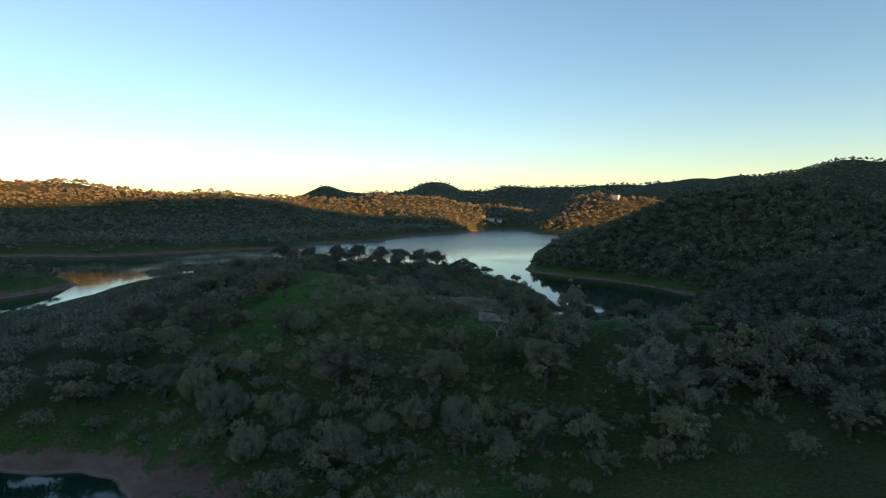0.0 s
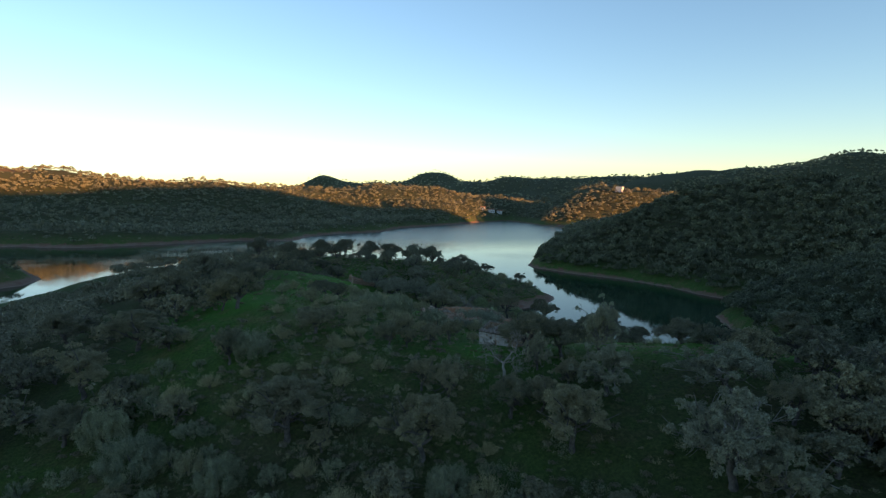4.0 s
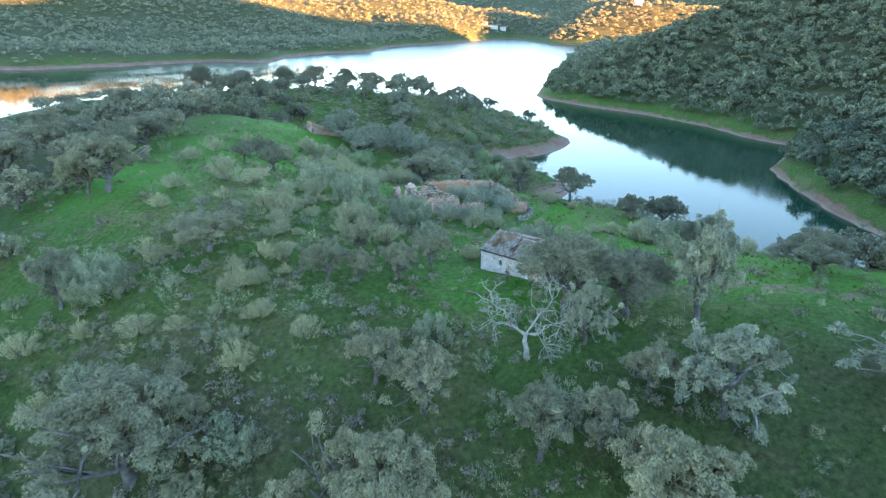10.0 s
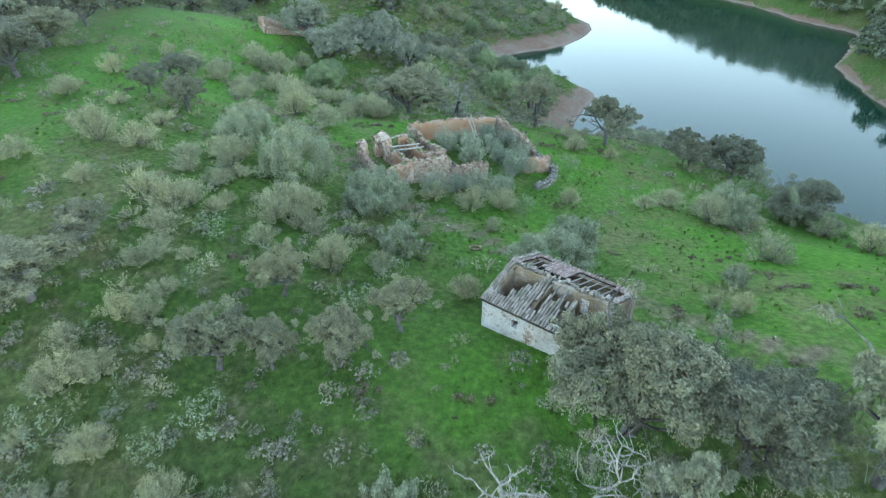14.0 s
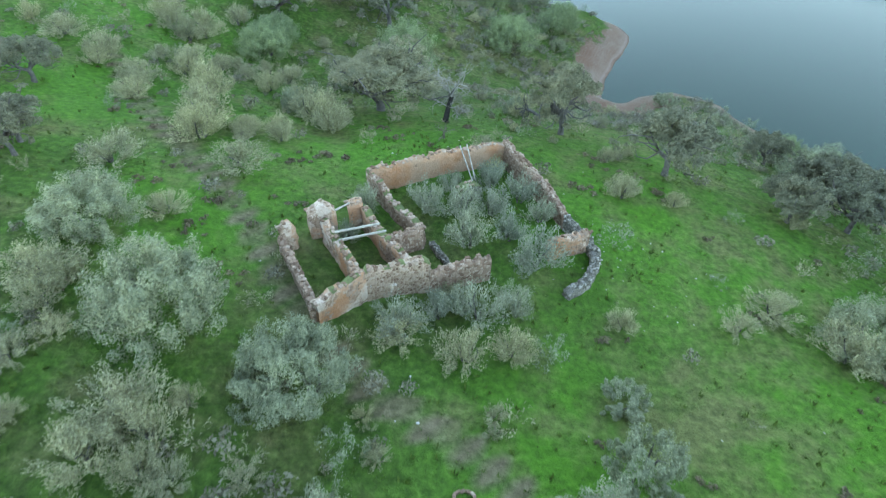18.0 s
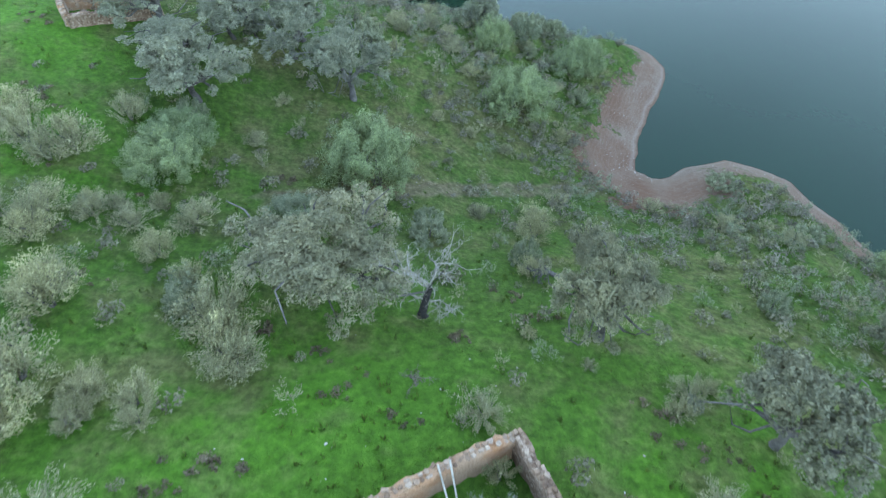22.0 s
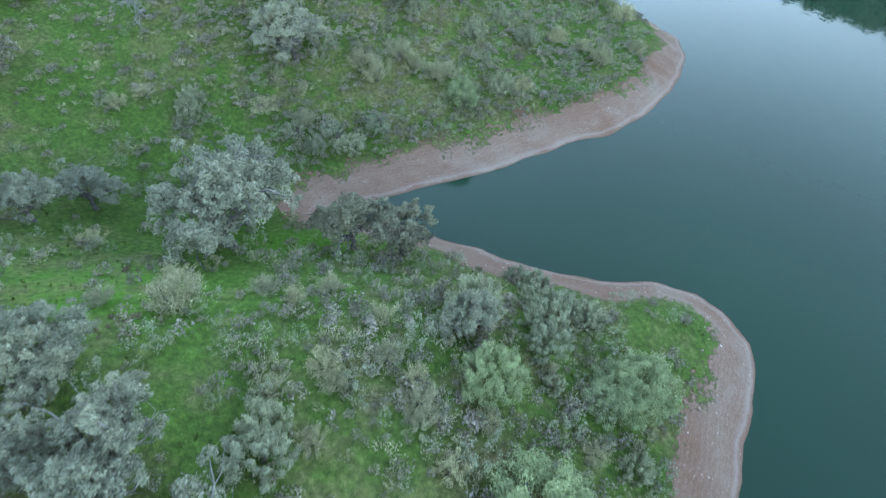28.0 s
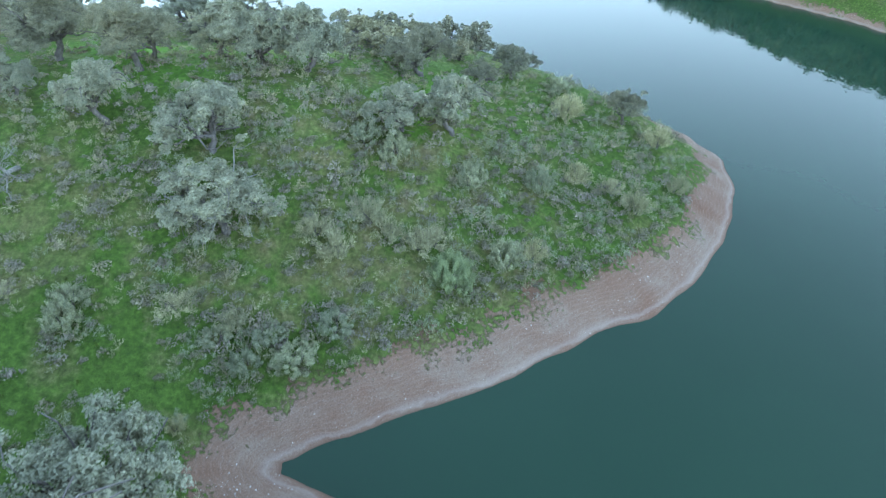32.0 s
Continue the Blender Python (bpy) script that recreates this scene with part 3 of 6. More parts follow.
def oak_model(seed, leaves, size, name="holm_oak", leaf=None, clumps=46, tight=1.0, bark=None, twigs=6, thin=False):
    """A holm oak with an uneven crown of radius 1 and height about 1.5, hung from an Empty; returns the Empty."""
    rng = np.random.default_rng(seed)
    root = new(name)
    bark = bark or BARK
    fork = Vector((rng.normal() * 0.07, rng.normal() * 0.07, 0.30 + 0.12 * rng.random()))
    v, f = tube([(0, 0, -0.12), (0.01, 0, 0.10), tuple(fork * 0.6 + Vector((0.03, 0.02, 0))), tuple(fork)], [0.105, 0.075, 0.062, 0.066], 7)
    t = new("trunk", quick_mesh("trunk", v, f, BARK, True))
    t.parent = root
    limbs = 4 + int(rng.integers(0, 3))
    ends, shoots, tips = [], [], []
    turn = rng.random() * 6.28
    for i in range(limbs):
        a = turn + 6.28 * i / limbs + rng.normal() * 0.3
        steep = rng.random()
        reach = 0.72 - 0.40 * steep + 0.1 * rng.random()
        tip = Vector((math.cos(a) * reach, math.sin(a) * reach, 0.66 + 0.54 * steep))
        line = bent(fork, tip, rng, 0.09, 6)
        limb = new("limb", quick_mesh("limb", *tube(line, np.linspace(0.05, 0.016, len(line)), 5), bark, True))
        limb.parent = root
        for _ in range(twigs):
            k = 1 + int(rng.integers(0, 4))
            end = line[k + 1] + Vector((math.cos(a), math.sin(a), 0.25)) * 0.28 * rng.random() + Vector(rng.normal(size=3)) * 0.23
            end.z = max(end.z, 0.42)
            side = bent(line[k], end, rng, 0.18, 4)
            shoots.append(tube(side, np.linspace(0.02, 0.007, 4), 4))
            for _s in range(2):
                out = end + Vector(rng.normal(size=3)) * 0.13 + Vector((math.cos(a), math.sin(a), 0.0)) * 0.08
                shoots.append(tube(bent(side[2], out, rng, 0.15, 3), np.linspace(0.009, 0.004, 3), 3))
            ends.append(end)
        ends.append(tip)
        tips.append(tip)
    twig = tagged(new("branchwork", quick_mesh("branchwork", *join(shoots[::1 if thin else 3]), bark, True)), kind="stuff")
    twig.parent = root
    covered = ends if thin else ends[::2]
    centres, radii = [tuple(q) for q in covered], [0.13] * len(covered)
    domes = [(tip * 0.86, 0.27 + 0.13 * rng.random()) for tip in tips] + [(Vector((rng.normal() * 0.12, rng.normal() * 0.12, 1.02)), 0.36)]
    while len(centres) < clumps:
        c, wide = domes[int(rng.integers(len(domes)))]
        d = Vector(rng.normal(size=3)).normalized()
        d.z = -d.z if d.z < -0.3 else d.z
        if thin and d.z < 0.1:
            continue
        centres.append((c.x + d.x * wide, c.y + d.y * wide, max(0.30, c.z + d.z * wide * 0.82)))
        radii.append(0.10 + 0.10 * rng.random())
    radii = np.array(radii) * tight
    counts = np.maximum(3, (leaves * radii ** 2 / (radii ** 2).sum()).astype(int))
    core = counts // 4
    fine, small = sprays(centres, radii, rng, 5)
    many = np.maximum(2, (leaves * 0.75 * small ** 2 / (small ** 2).sum()).astype(int))
    v, f = leaf_cloud(np.concatenate([np.array(centres), fine]), np.concatenate([radii * 0.8, small]), np.concatenate([core, many]), size, rng, 0.85)
    crown = new("crown", quick_mesh("crown", v, f, leaf or OAK_LEAF))
    crown.parent = root
    return root


def tufts(rng, n, per, tall=1.25, size=0.045, tuft=0.155):
    """Soft brush-like tufts at the ends of boughs that radiate from the foot of a bush; verts and triangles."""
    a, up = rng.random(n) * 6.28, rng.random(n) ** 0.75
    lean = np.sqrt(1 - (0.97 * up) ** 2)
    reach = 0.66 + 0.26 * rng.random(n)
    tip = np.stack([np.cos(a) * lean * reach, np.sin(a) * lean * reach, 0.16 + (tall - 0.3) * up * reach], 1)
    way = unit(unit(tip) + np.array([0, 0, 0.6]) + rng.normal(size=(n, 3)) * 0.15)
    k = np.repeat(np.arange(n), per)
    m = len(k)
    d = unit(rng.normal(size=(m, 3)) + way[k] * 0.8)
    r = tuft * (0.7 + 0.6 * rng.random(n))[k] * (0.55 + 0.5 * rng.random(m) ** 0.6)
    p = tip[k] + (d + way[k] * (1.5 * (d * way[k]).sum(1))[:, None]) * r[:, None]
    face = unit(d + rng.normal(size=(m, 3)) * 0.35)
    e = unit(np.cross(way[k] + rng.normal(size=(m, 3)) * 0.5, face) + 1e-6)
    v, f = blades(p, np.cross(face, e), e, size * (0.6 + 0.8 * rng.random(m))[:, None], 0.4)
    v[:, 2] = np.maximum(v[:, 2], 0.02)
    return v, f


def bush_model(seed, n, per, size, name, leaf, tall=1.2):
    """A bush of radius 1 of soft tufts on a few stems from the ground."""
    rng = np.random.default_rng(seed)
    root = new(name)
    v, f = tufts(rng, n, per, tall, size)
    crown = new("foliage", quick_mesh("foliage", v, f, leaf))
    crown.parent = root
    for i in range(3):
        u = rng.random() * 6.28
        st = new("stem", quick_mesh("stem", *tube(bent((0, 0, -0.5), (math.cos(u) * 0.45, math.sin(u) * 0.45, 0.7 * tall), rng, 0.1, 4), np.linspace(0.07, 0.014, 4), 5), BARK, True))
        st.parent = root
    return root


def plumes(rng, n, per, tall=1.3, spread=0.7, size=0.075):
    """Feathery upright plumes that fan out from the ground; verts and triangles."""
    a, lean = rng.random(n) * 6.28, rng.random(n) ** 0.6
    start = np.stack([np.cos(a) * lean * 0.3, np.sin(a) * lean * 0.3, np.full(n, 0.10)], 1)
    tip = start + np.stack([np.cos(a) * lean * spread, np.sin(a) * lean * spread, tall * (0.95 - 0.5 * lean) * (0.6 + 0.4 * rng.random(n))], 1) + rng.normal(size=(n, 3)) * 0.08
    k = np.repeat(np.arange(n), per)
    m = len(k)
    t = 0.2 + 0.82 * rng.random(m) ** 0.8
    way = unit(tip - start)[k]
    d = unit(rng.normal(size=(m, 3)))
    d = unit(d - way * (d * way).sum(1)[:, None] * 0.6)
    p = start[k] + (tip - start)[k] * t[:, None] + d * (0.05 + 0.13 * t * (0.5 + 0.5 * rng.random(m)))[:, None]
    face = unit(d + rng.normal(size=(m, 3)) * 0.4 + np.array([0, 0, 0.2]))
    e = unit(np.cross(way + rng.normal(size=(m, 3)) * 0.4, face) + 1e-6)
    return blades(p, np.cross(face, e), e, size * (0.6 + 0.8 * rng.random(m))[:, None], 0.3)


def broom_model(seed, n, per, name, leaf, tall=1.3):
    """A broom: feathery grey-green plumes on a few thin stems."""
    rng = np.random.default_rng(seed)
    root = new(name)
    v, f = plumes(rng, n, per, tall, 0.75, 0.042)
    crown = new("foliage", quick_mesh("foliage", v, f, leaf))
    crown.parent = root
    for i in range(3):
        u = rng.random() * 6.28
        st = new("stem", quick_mesh("stem", *tube(bent((0, 0, -0.1), (math.cos(u) * 0.35, math.sin(u) * 0.35, 0.55 * tall), rng, 0.1, 4), np.linspace(0.05, 0.012, 4), 4), BARK, True))
        st.parent = root
    return root


def plant(model, x, y, size, turn, label="", category="", group="", sink=0.0, tall=1.0):
    m = Matrix.Translation((x, y, ground_at(x, y) - sink)) @ Matrix.Rotation(turn, 4, "Z") @ Matrix.Diagonal((size, size, size * tall, 1))
    ob = copy_thing(model, m)
    ob.matrix_basis = m
    return tagged(ob, label, category, group)


def retire(models):
    """Takes the patterns away once their copies stand."""
    for model in models:
        for o in (*model.children_recursive, model):
            bpy.data.objects.remove(o)


def stand(name, label, category, spots, patterns, mat, seed, sink=0.1, tall=(0.85, 1.2)):
    """Many alike plants that nobody could count, as one mesh: spots are rows of x, y, size; patterns are (verts, quads)."""
    rng = np.random.default_rng(seed)
    spots = np.asarray(spots, float)
    z = height(spots[:, 0], spots[:, 1]) - sink
    vs, fs, base = [], [], 0
    for (x, y, s), h in zip(spots, z):
        v, f = patterns[int(rng.integers(len(patterns)))]
        a = rng.random() * 6.28
        c, d = math.cos(a) * s, math.sin(a) * s
        w = np.empty_like(v)
        w[:, 0], w[:, 1], w[:, 2] = v[:, 0] * c - v[:, 1] * d + x, v[:, 0] * d + v[:, 1] * c + y, v[:, 2] * s * rng.uniform(*tall) + h
        vs.append(w)
        fs.append(f + base)
        base += len(v)
    return tagged(new(name, quick_mesh(name, np.concatenate(vs), np.concatenate(fs), mat)), label, category, kind="stuff")


def dome_pattern(seed, leaves, size, clumps=7, squat=0.6, base=0.55, flat=0.85):
    """A small rounded crown of a few bulging lobes round a higher middle one."""
    rng = np.random.default_rng(seed)
    u = np.arange(clumps) * 6.28 / (clumps - 1) + rng.normal(size=clumps) * 0.35
    rr = 0.42 + 0.2 * rng.random(clumps)
    rr[0] = 0.08
    centres = np.stack([np.cos(u) * rr, np.sin(u) * rr, base + squat * (1 - rr ** 2) * (0.45 + 0.4 * rng.random(clumps))], 1)
    radii = 0.34 + 0.16 * rng.random(clumps)
    radii[0] = 0.5
    return leaf_cloud(centres, radii, np.full(clumps, max(2, leaves // clumps)), size, rng, flat)


def scatter(seed, box, gap, keep):
    """Jittered spots x, y in a box (x0, y0, x1, y1) where keep(x, y) allows a chance."""
    rng = np.random.default_rng(seed)
    nx, ny = int((box[2] - box[0]) / gap), int((box[3] - box[1]) / gap)
    x = (box[0] + gap * (np.arange(nx)[None, :] + rng.random((ny, nx)))).ravel()
    y = (box[1] + gap * (np.arange(ny)[:, None] + rng.random((ny, nx)))).ravel()
    ok = rng.random(len(x)) < keep(x, y)
    return x[ok], y[ok], rng
# ---- far woods ----
def wood_right():
    def keep(x, y):
        h, sd = height(x, y), shore_distance(x, y)
        thin = 0.85 + 0.15 * np.sin(x / 17) * np.sin(y / 13)
        return np.where((h > 1.9) & (sd > 3) & ((x > 76) | (y > 350)) & (y > 60), thin, 0)
    x, y, rng = scatter(11, (60, 60, 340, 540), 3.5, keep)
    s = 1.7 + 2.0 * rng.random(len(x)) ** 2
    near = (np.hypot(x - 5, y - 130) < 190)
    fine = [dome_pattern(100 + i, 360, 0.113, 7, 1.15, 0.35, 1.1) for i in range(7)]
    rough = [dome_pattern(120 + i, 126, 0.185, 6, 1.15, 0.35, 1.1) for i in range(7)]
    rows = np.stack([x, y, s], 1)
    stand("lakeside_wood", "dense holm oak wood on the slope across the inlet", "woodland", rows[near], fine, WOOD_LEAF, 12)
    stand("hillside_wood", "dense dark holm oak wood covering the hill", "woodland", rows[~near], rough, WOOD_LEAF, 13)


def wood_far():
    def keep(x, y):
        h, sd = height(x, y), shore_distance(x, y)
        bare = sum(np.exp(-((x - cx) / ax) ** 2 - ((y - cy) / ay) ** 2) for cx, cy, ax, ay in FIELDS)
        return np.where((h > 3) & (sd > 6) & (bare < 0.3) & (np.abs(x) < 0.82 * y + 60), 0.72 + 0.28 * np.sin(x / 31) * np.sin(y / 23), 0)
    pats = [dome_pattern(140 + i, 45, 0.26, 5, 0.9, 0.4, 1.0) for i in range(5)]
    x, y, rng = scatter(15, (-1000, 520, 420, 1100), 7.0, keep)
    stand("far_shore_wood", "scattered oaks and scrub on the hills beyond the lake", "woodland", np.stack([x, y, 1.7 + 3.6 * rng.random(len(x)) ** 1.8], 1), pats, FAR_LEAF, 16)
    x, y, rng = scatter(17, (-1350, 1100, 420, 1700), 9.5, keep)
    stand("crest_wood", "open oak woods on the sunlit crest beyond the lake", "woodland", np.stack([x, y, 2.0 + 3.4 * rng.random(len(x)) ** 1.6], 1), pats[:3], FAR_LEAF, 18)
    x, y, rng = scatter(18, (-700, 1700, 1300, 2100), 17.0, keep)
    stand("distant_wood", "dark woods on the distant ridges", "woodland", np.stack([x, y, 4 + 2 * rng.random(len(x))], 1), pats[:3], FAR_LEAF, 18)
    x, y, rng = scatter(19, (400, 500, 1300, 1500), 11.5, keep)
    stand("ridge_wood", "dark pine and oak woods on the ridge", "woodland", np.stack([x, y, 2.8 + 1.6 * rng.random(len(x))], 1), pats[:3], FAR_LEAF, 20)
    x, y, rng = scatter(23, (-900, 2100, 1500, 3300), 30.0, keep)
    stand("horizon_wood", "hazy dark woods on the farthest hills", "woodland", np.stack([x, y, 4.5 + 2.5 * rng.random(len(x))], 1), pats[:3], FAR_LEAF, 24, 1.5)

    def keep_islet(x, y):
        return np.where((height(x, y) > 2.2) & (x < -200), 0.6, 0)
    x, y, rng = scatter(21, (-420, 200, -200, 405), 6.5, keep_islet)
    stand("islet_scrub", "low scrub on the small headland in the lake", "woodland", np.stack([x, y, 1.2 + 1.6 * rng.random(len(x))], 1), pats, WOOD_LEAF, 22)


wood_right()
wood_far()
# ---- trees and bushes of the near hill: x, y, crown radius, height ----
OAKS_FORE = [(30.8, 80.9, 2.8, 3.5), (13.7, 83.7, 2.6, 4.5), (3.0, 86.0, 3.4, 5.2), (41.8, 96.9, 2.9, 4.7), (16.4, 97.4, 4.5, 7.5), (-1.2, 100.2, 4.5, 7.8)]
OAKS_SLOPE = [(10.0, 104.0, 2.7, 4.7), (13.9, 104.1, 2.2, 3.9), (-19.1, 105.6, 5.6, 8.1), (18.1, 107.5, 2.0, 3.6), (2.0, 108.2, 2.7, 4.7), (-1.7, 110.7, 2.3, 4.0), (-53.2, 112.9, 4.2, 6.1)]
OAKS_HOUSE = [(-32.3, 121.8, 2.8, 4.9), (-7.4, 122.6, 2.2, 3.8), (-4.5, 122.6, 1.6, 2.8), (-56.0, 122.6, 5.0, 7.2), (-0.8, 122.7, 1.8, 3.2), (2.3, 125.7, 1.9, 3.1), (-19.8, 127.0, 3.7, 4.1), (-5.1, 128.5, 1.8, 3.2), (-19.0, 132.3, 1.9, 2.5)]
OAKS_GREEN = [(-53.4, 135.1, 5.6, 7.2), (-38.8, 144.7, 4.6, 7.3), (-42.0, 145.5, 3.0, 5.2)]
OAKS_MEADOW = [(-64.9, 162.5, 5.6, 7.4), (-50.6, 169.8, 3.7, 4.7), (-62.8, 171.3, 4.8, 7.0), (16.4, 172.6, 3.1, 5.5), (0.0, 175.6, 5.0, 5.9)]
OAKS_DELL = [(-46.4, 177.9, 4.0, 4.7), (17.6, 180.8, 1.9, 3.3)]
OAKS_BROW = [(-13.5, 196.2, 3.7, 5.9), (-16.1, 200.3, 3.3, 3.6), (-19.4, 206.0, 4.2, 6.1), (-12.8, 206.1, 2.7, 4.4), (-10.8, 206.9, 1.6, 2.8)]
OAKS_SPUR = [(-12.8, 211.8, 2.5, 4.4), (-12.9, 213.5, 2.6, 4.6), (-21.4, 218.3, 3.1, 5.4), (11.4, 220.6, 2.0, 3.6), (-30.2, 224.1, 2.1, 3.4), (-9.2, 231.8, 5.0, 8.7)]
OAKS_INLET = [(-26.7, 233.1, 2.7, 4.8), (-24.0, 237.5, 3.0, 4.2), (-10.3, 238.7, 5.1, 8.9)]
OAKS_CAPE = [(-11.3, 270.1, 4.0, 6.1), (-21.5, 272.0, 3.5, 6.1)]
OAKS_POINT = [(-31.2, 274.5, 2.6, 4.6), (6.2, 276.8, 3.3, 4.8), (11.5, 278.7, 3.7, 6.5), (-4.4, 284.1, 4.1, 6.8), (-9.2, 284.3, 2.8, 4.7), (-11.3, 286.6, 4.2, 6.8), (-22.3, 286.7, 3.5, 5.1), (-4.6, 288.3, 3.3, 5.3), (-15.4, 288.5, 3.0, 4.6), (-32.2, 301.5, 3.0, 4.3), (-28.6, 313.6, 3.9, 5.7)]
OAKS_AT = OAKS_FORE + OAKS_SLOPE + OAKS_HOUSE + OAKS_GREEN + OAKS_MEADOW + OAKS_DELL + OAKS_BROW + OAKS_SPUR + OAKS_INLET + OAKS_CAPE + OAKS_POINT
THIN_OAKS_FORE = [(35.1, 85.4, 3.5, 6.2), (31.0, 88.4, 5.6, 10.1)]
THIN_OAKS_SLOPE = [(37.8, 103.8, 5.6, 6.7), (22.4, 105.4, 3.7, 6.6), (14.6, 112.9, 2.1, 5.3), (24.0, 115.3, 3.3, 7.8)]
THIN_OAKS_BROW = [(-1.3, 201.1, 4.0, 7.1), (-6.9, 204.7, 3.2, 5.7), (-6.7, 207.6, 3.0, 5.5)]
THIN_OAKS_CAPE = [(-9.0, 263.0, 4.8, 7.4)]
THIN_OAKS_AT = THIN_OAKS_FORE + THIN_OAKS_SLOPE + THIN_OAKS_BROW + THIN_OAKS_CAPE
DARK_OAKS_SLOPE = [(53.1, 116.0, 4.8, 7.0), (14.0, 118.6, 4.3, 6.5), (18.6, 116.1, 3.4, 5.6)]
DARK_OAKS_HOUSE = [(40.2, 126.4, 3.5, 3.9)]
DARK_OAKS_GREEN = [(-71.9, 144.6, 4.8, 7.0)]
DARK_OAKS_RUIN = [(65.9, 147.1, 4.8, 7.0), (40.1, 151.0, 3.4, 4.1), (59.9, 155.4, 3.1, 4.5), (-21.5, 157.8, 2.1, 3.7), (-22.1, 159.5, 2.1, 3.4)]
DARK_OAKS_MEADOW = [(32.5, 161.5, 2.1, 3.7), (37.8, 161.8, 2.7, 4.5), (-27.4, 162.7, 1.9, 3.3), (32.9, 164.0, 1.7, 3.0), (23.9, 165.9, 3.2, 5.7), (-44.4, 167.4, 4.2, 6.1), (40.4, 168.2, 3.2, 4.7), (-26.8, 169.7, 2.5, 3.8), (39.1, 170.5, 1.9, 3.4), (37.0, 174.8, 2.1, 3.6)]
DARK_OAKS_DELL = [(-74.6, 189.5, 4.8, 7.0)]
DARK_OAKS_SPUR = [(-109.2, 227.4, 4.8, 7.0)]
DARK_OAKS_INLET = [(-80.7, 232.3, 4.8, 7.0), (5.4, 233.2, 3.1, 5.5), (0.8, 234.1, 3.3, 5.8)]
DARK_OAKS_CAPE = [(-68.2, 255.2, 4.6, 7.8), (-60.8, 268.0, 3.8, 5.8), (-55.7, 271.8, 2.4, 3.5)]
DARK_OAKS_POINT = [(-21.6, 281.2, 4.6, 6.7), (-31.0, 283.3, 4.6, 7.2), (-50.9, 285.0, 4.6, 7.2), (-42.3, 288.8, 4.6, 7.5), (7.8, 290.2, 4.1, 5.6), (33.6, 290.8, 2.6, 4.5), (-0.8, 291.3, 1.7, 3.0), (15.2, 291.8, 2.1, 2.8), (19.6, 296.7, 3.2, 4.4), (-37.1, 296.9, 3.1, 4.5), (-116.0, 329.4, 4.6, 6.0)]
DARK_OAKS_AT = DARK_OAKS_SLOPE + DARK_OAKS_HOUSE + DARK_OAKS_GREEN + DARK_OAKS_RUIN + DARK_OAKS_MEADOW + DARK_OAKS_DELL + DARK_OAKS_SPUR + DARK_OAKS_INLET + DARK_OAKS_CAPE + DARK_OAKS_POINT
OLIVES_FORE = [(-4.5, 87.3, 1.6, 2.3), (-8.1, 88.2, 1.4, 2.3), (-15.8, 90.5, 3.3, 5.3), (-31.3, 92.9, 2.7, 4.4), (-25.5, 93.4, 2.1, 3.4), (1.9, 93.5, 2.7, 4.2), (-25.9, 100.0, 2.9, 4.6), (-19.6, 100.3, 1.7, 2.1)]
OLIVES_SLOPE = [(-38.9, 104.1, 3.9, 5.8), (-38.8, 108.2, 2.2, 2.1), (-33.9, 109.2, 2.0, 2.2), (-45.7, 110.2, 3.6, 5.8), (-25.8, 112.7, 1.8, 2.2), (2.5, 114.4, 1.6, 2.6)]
OLIVES_HOUSE = [(-28.9, 122.1, 2.8, 4.4), (25.3, 133.1, 0.9, 1.4)]
OLIVES_GREEN = [(12.5, 134.4, 2.8, 3.0), (1.6, 135.1, 1.5, 2.4), (15.2, 138.6, 1.9, 3.0), (-0.8, 141.9, 2.7, 3.5), (15.4, 142.9, 1.3, 1.3), (-7.6, 145.2, 3.1, 4.5)]
OLIVES_RUIN = [(31.4, 148.2, 2.5, 3.5), (39.5, 150.7, 2.3, 3.6), (-13.8, 151.3, 2.7, 2.9)]
OLIVES_MEADOW = [(-7.3, 173.6, 1.3, 2.0)]
OLIVES_DELL = [(46.9, 177.5, 3.3, 4.0), (29.7, 177.6, 1.1, 1.8), (13.2, 181.6, 1.2, 2.0), (49.2, 181.7, 3.9, 4.7), (-3.3, 183.2, 2.2, 2.1), (6.2, 183.5, 1.4, 1.6), (6.1, 185.9, 1.2, 1.1), (-13.5, 187.6, 2.8, 3.2), (47.0, 187.7, 2.3, 2.8), (38.6, 189.0, 1.4, 1.3), (-13.1, 190.1, 2.8, 3.2), (1.3, 190.4, 3.5, 5.6)]
OLIVES_BROW = [(-13.1, 193.5, 1.4, 2.2), (35.9, 199.9, 1.7, 1.6), (14.8, 207.8, 3.9, 4.5), (-0.7, 208.8, 2.0, 2.0)]
OLIVES_SPUR = [(-0.6, 210.4, 1.5, 2.4), (22.6, 212.8, 1.2, 1.9), (12.6, 216.2, 2.2, 3.6), (17.0, 217.3, 0.9, 1.4), (21.8, 217.5, 2.6, 2.6), (23.5, 217.9, 2.7, 4.3), (16.9, 220.1, 1.7, 2.7), (10.4, 221.0, 1.7, 2.8), (17.0, 222.9, 1.7, 2.4), (11.7, 223.4, 2.1, 3.4), (21.0, 224.3, 1.3, 2.2), (18.7, 224.9, 1.4, 2.3), (19.8, 225.0, 1.3, 2.0), (16.8, 226.2, 1.4, 2.3), (19.8, 227.8, 1.0, 1.5), (17.3, 230.2, 1.5, 2.4)]
OLIVES_INLET = [(16.0, 232.5, 1.1, 1.7), (-15.5, 244.0, 1.8, 1.7), (-5.8, 252.3, 1.3, 2.1), (-1.8, 253.3, 2.1, 2.0), (-19.9, 253.5, 1.4, 2.2), (-8.3, 254.2, 1.4, 1.3), (-19.7, 254.8, 1.6, 2.6)]
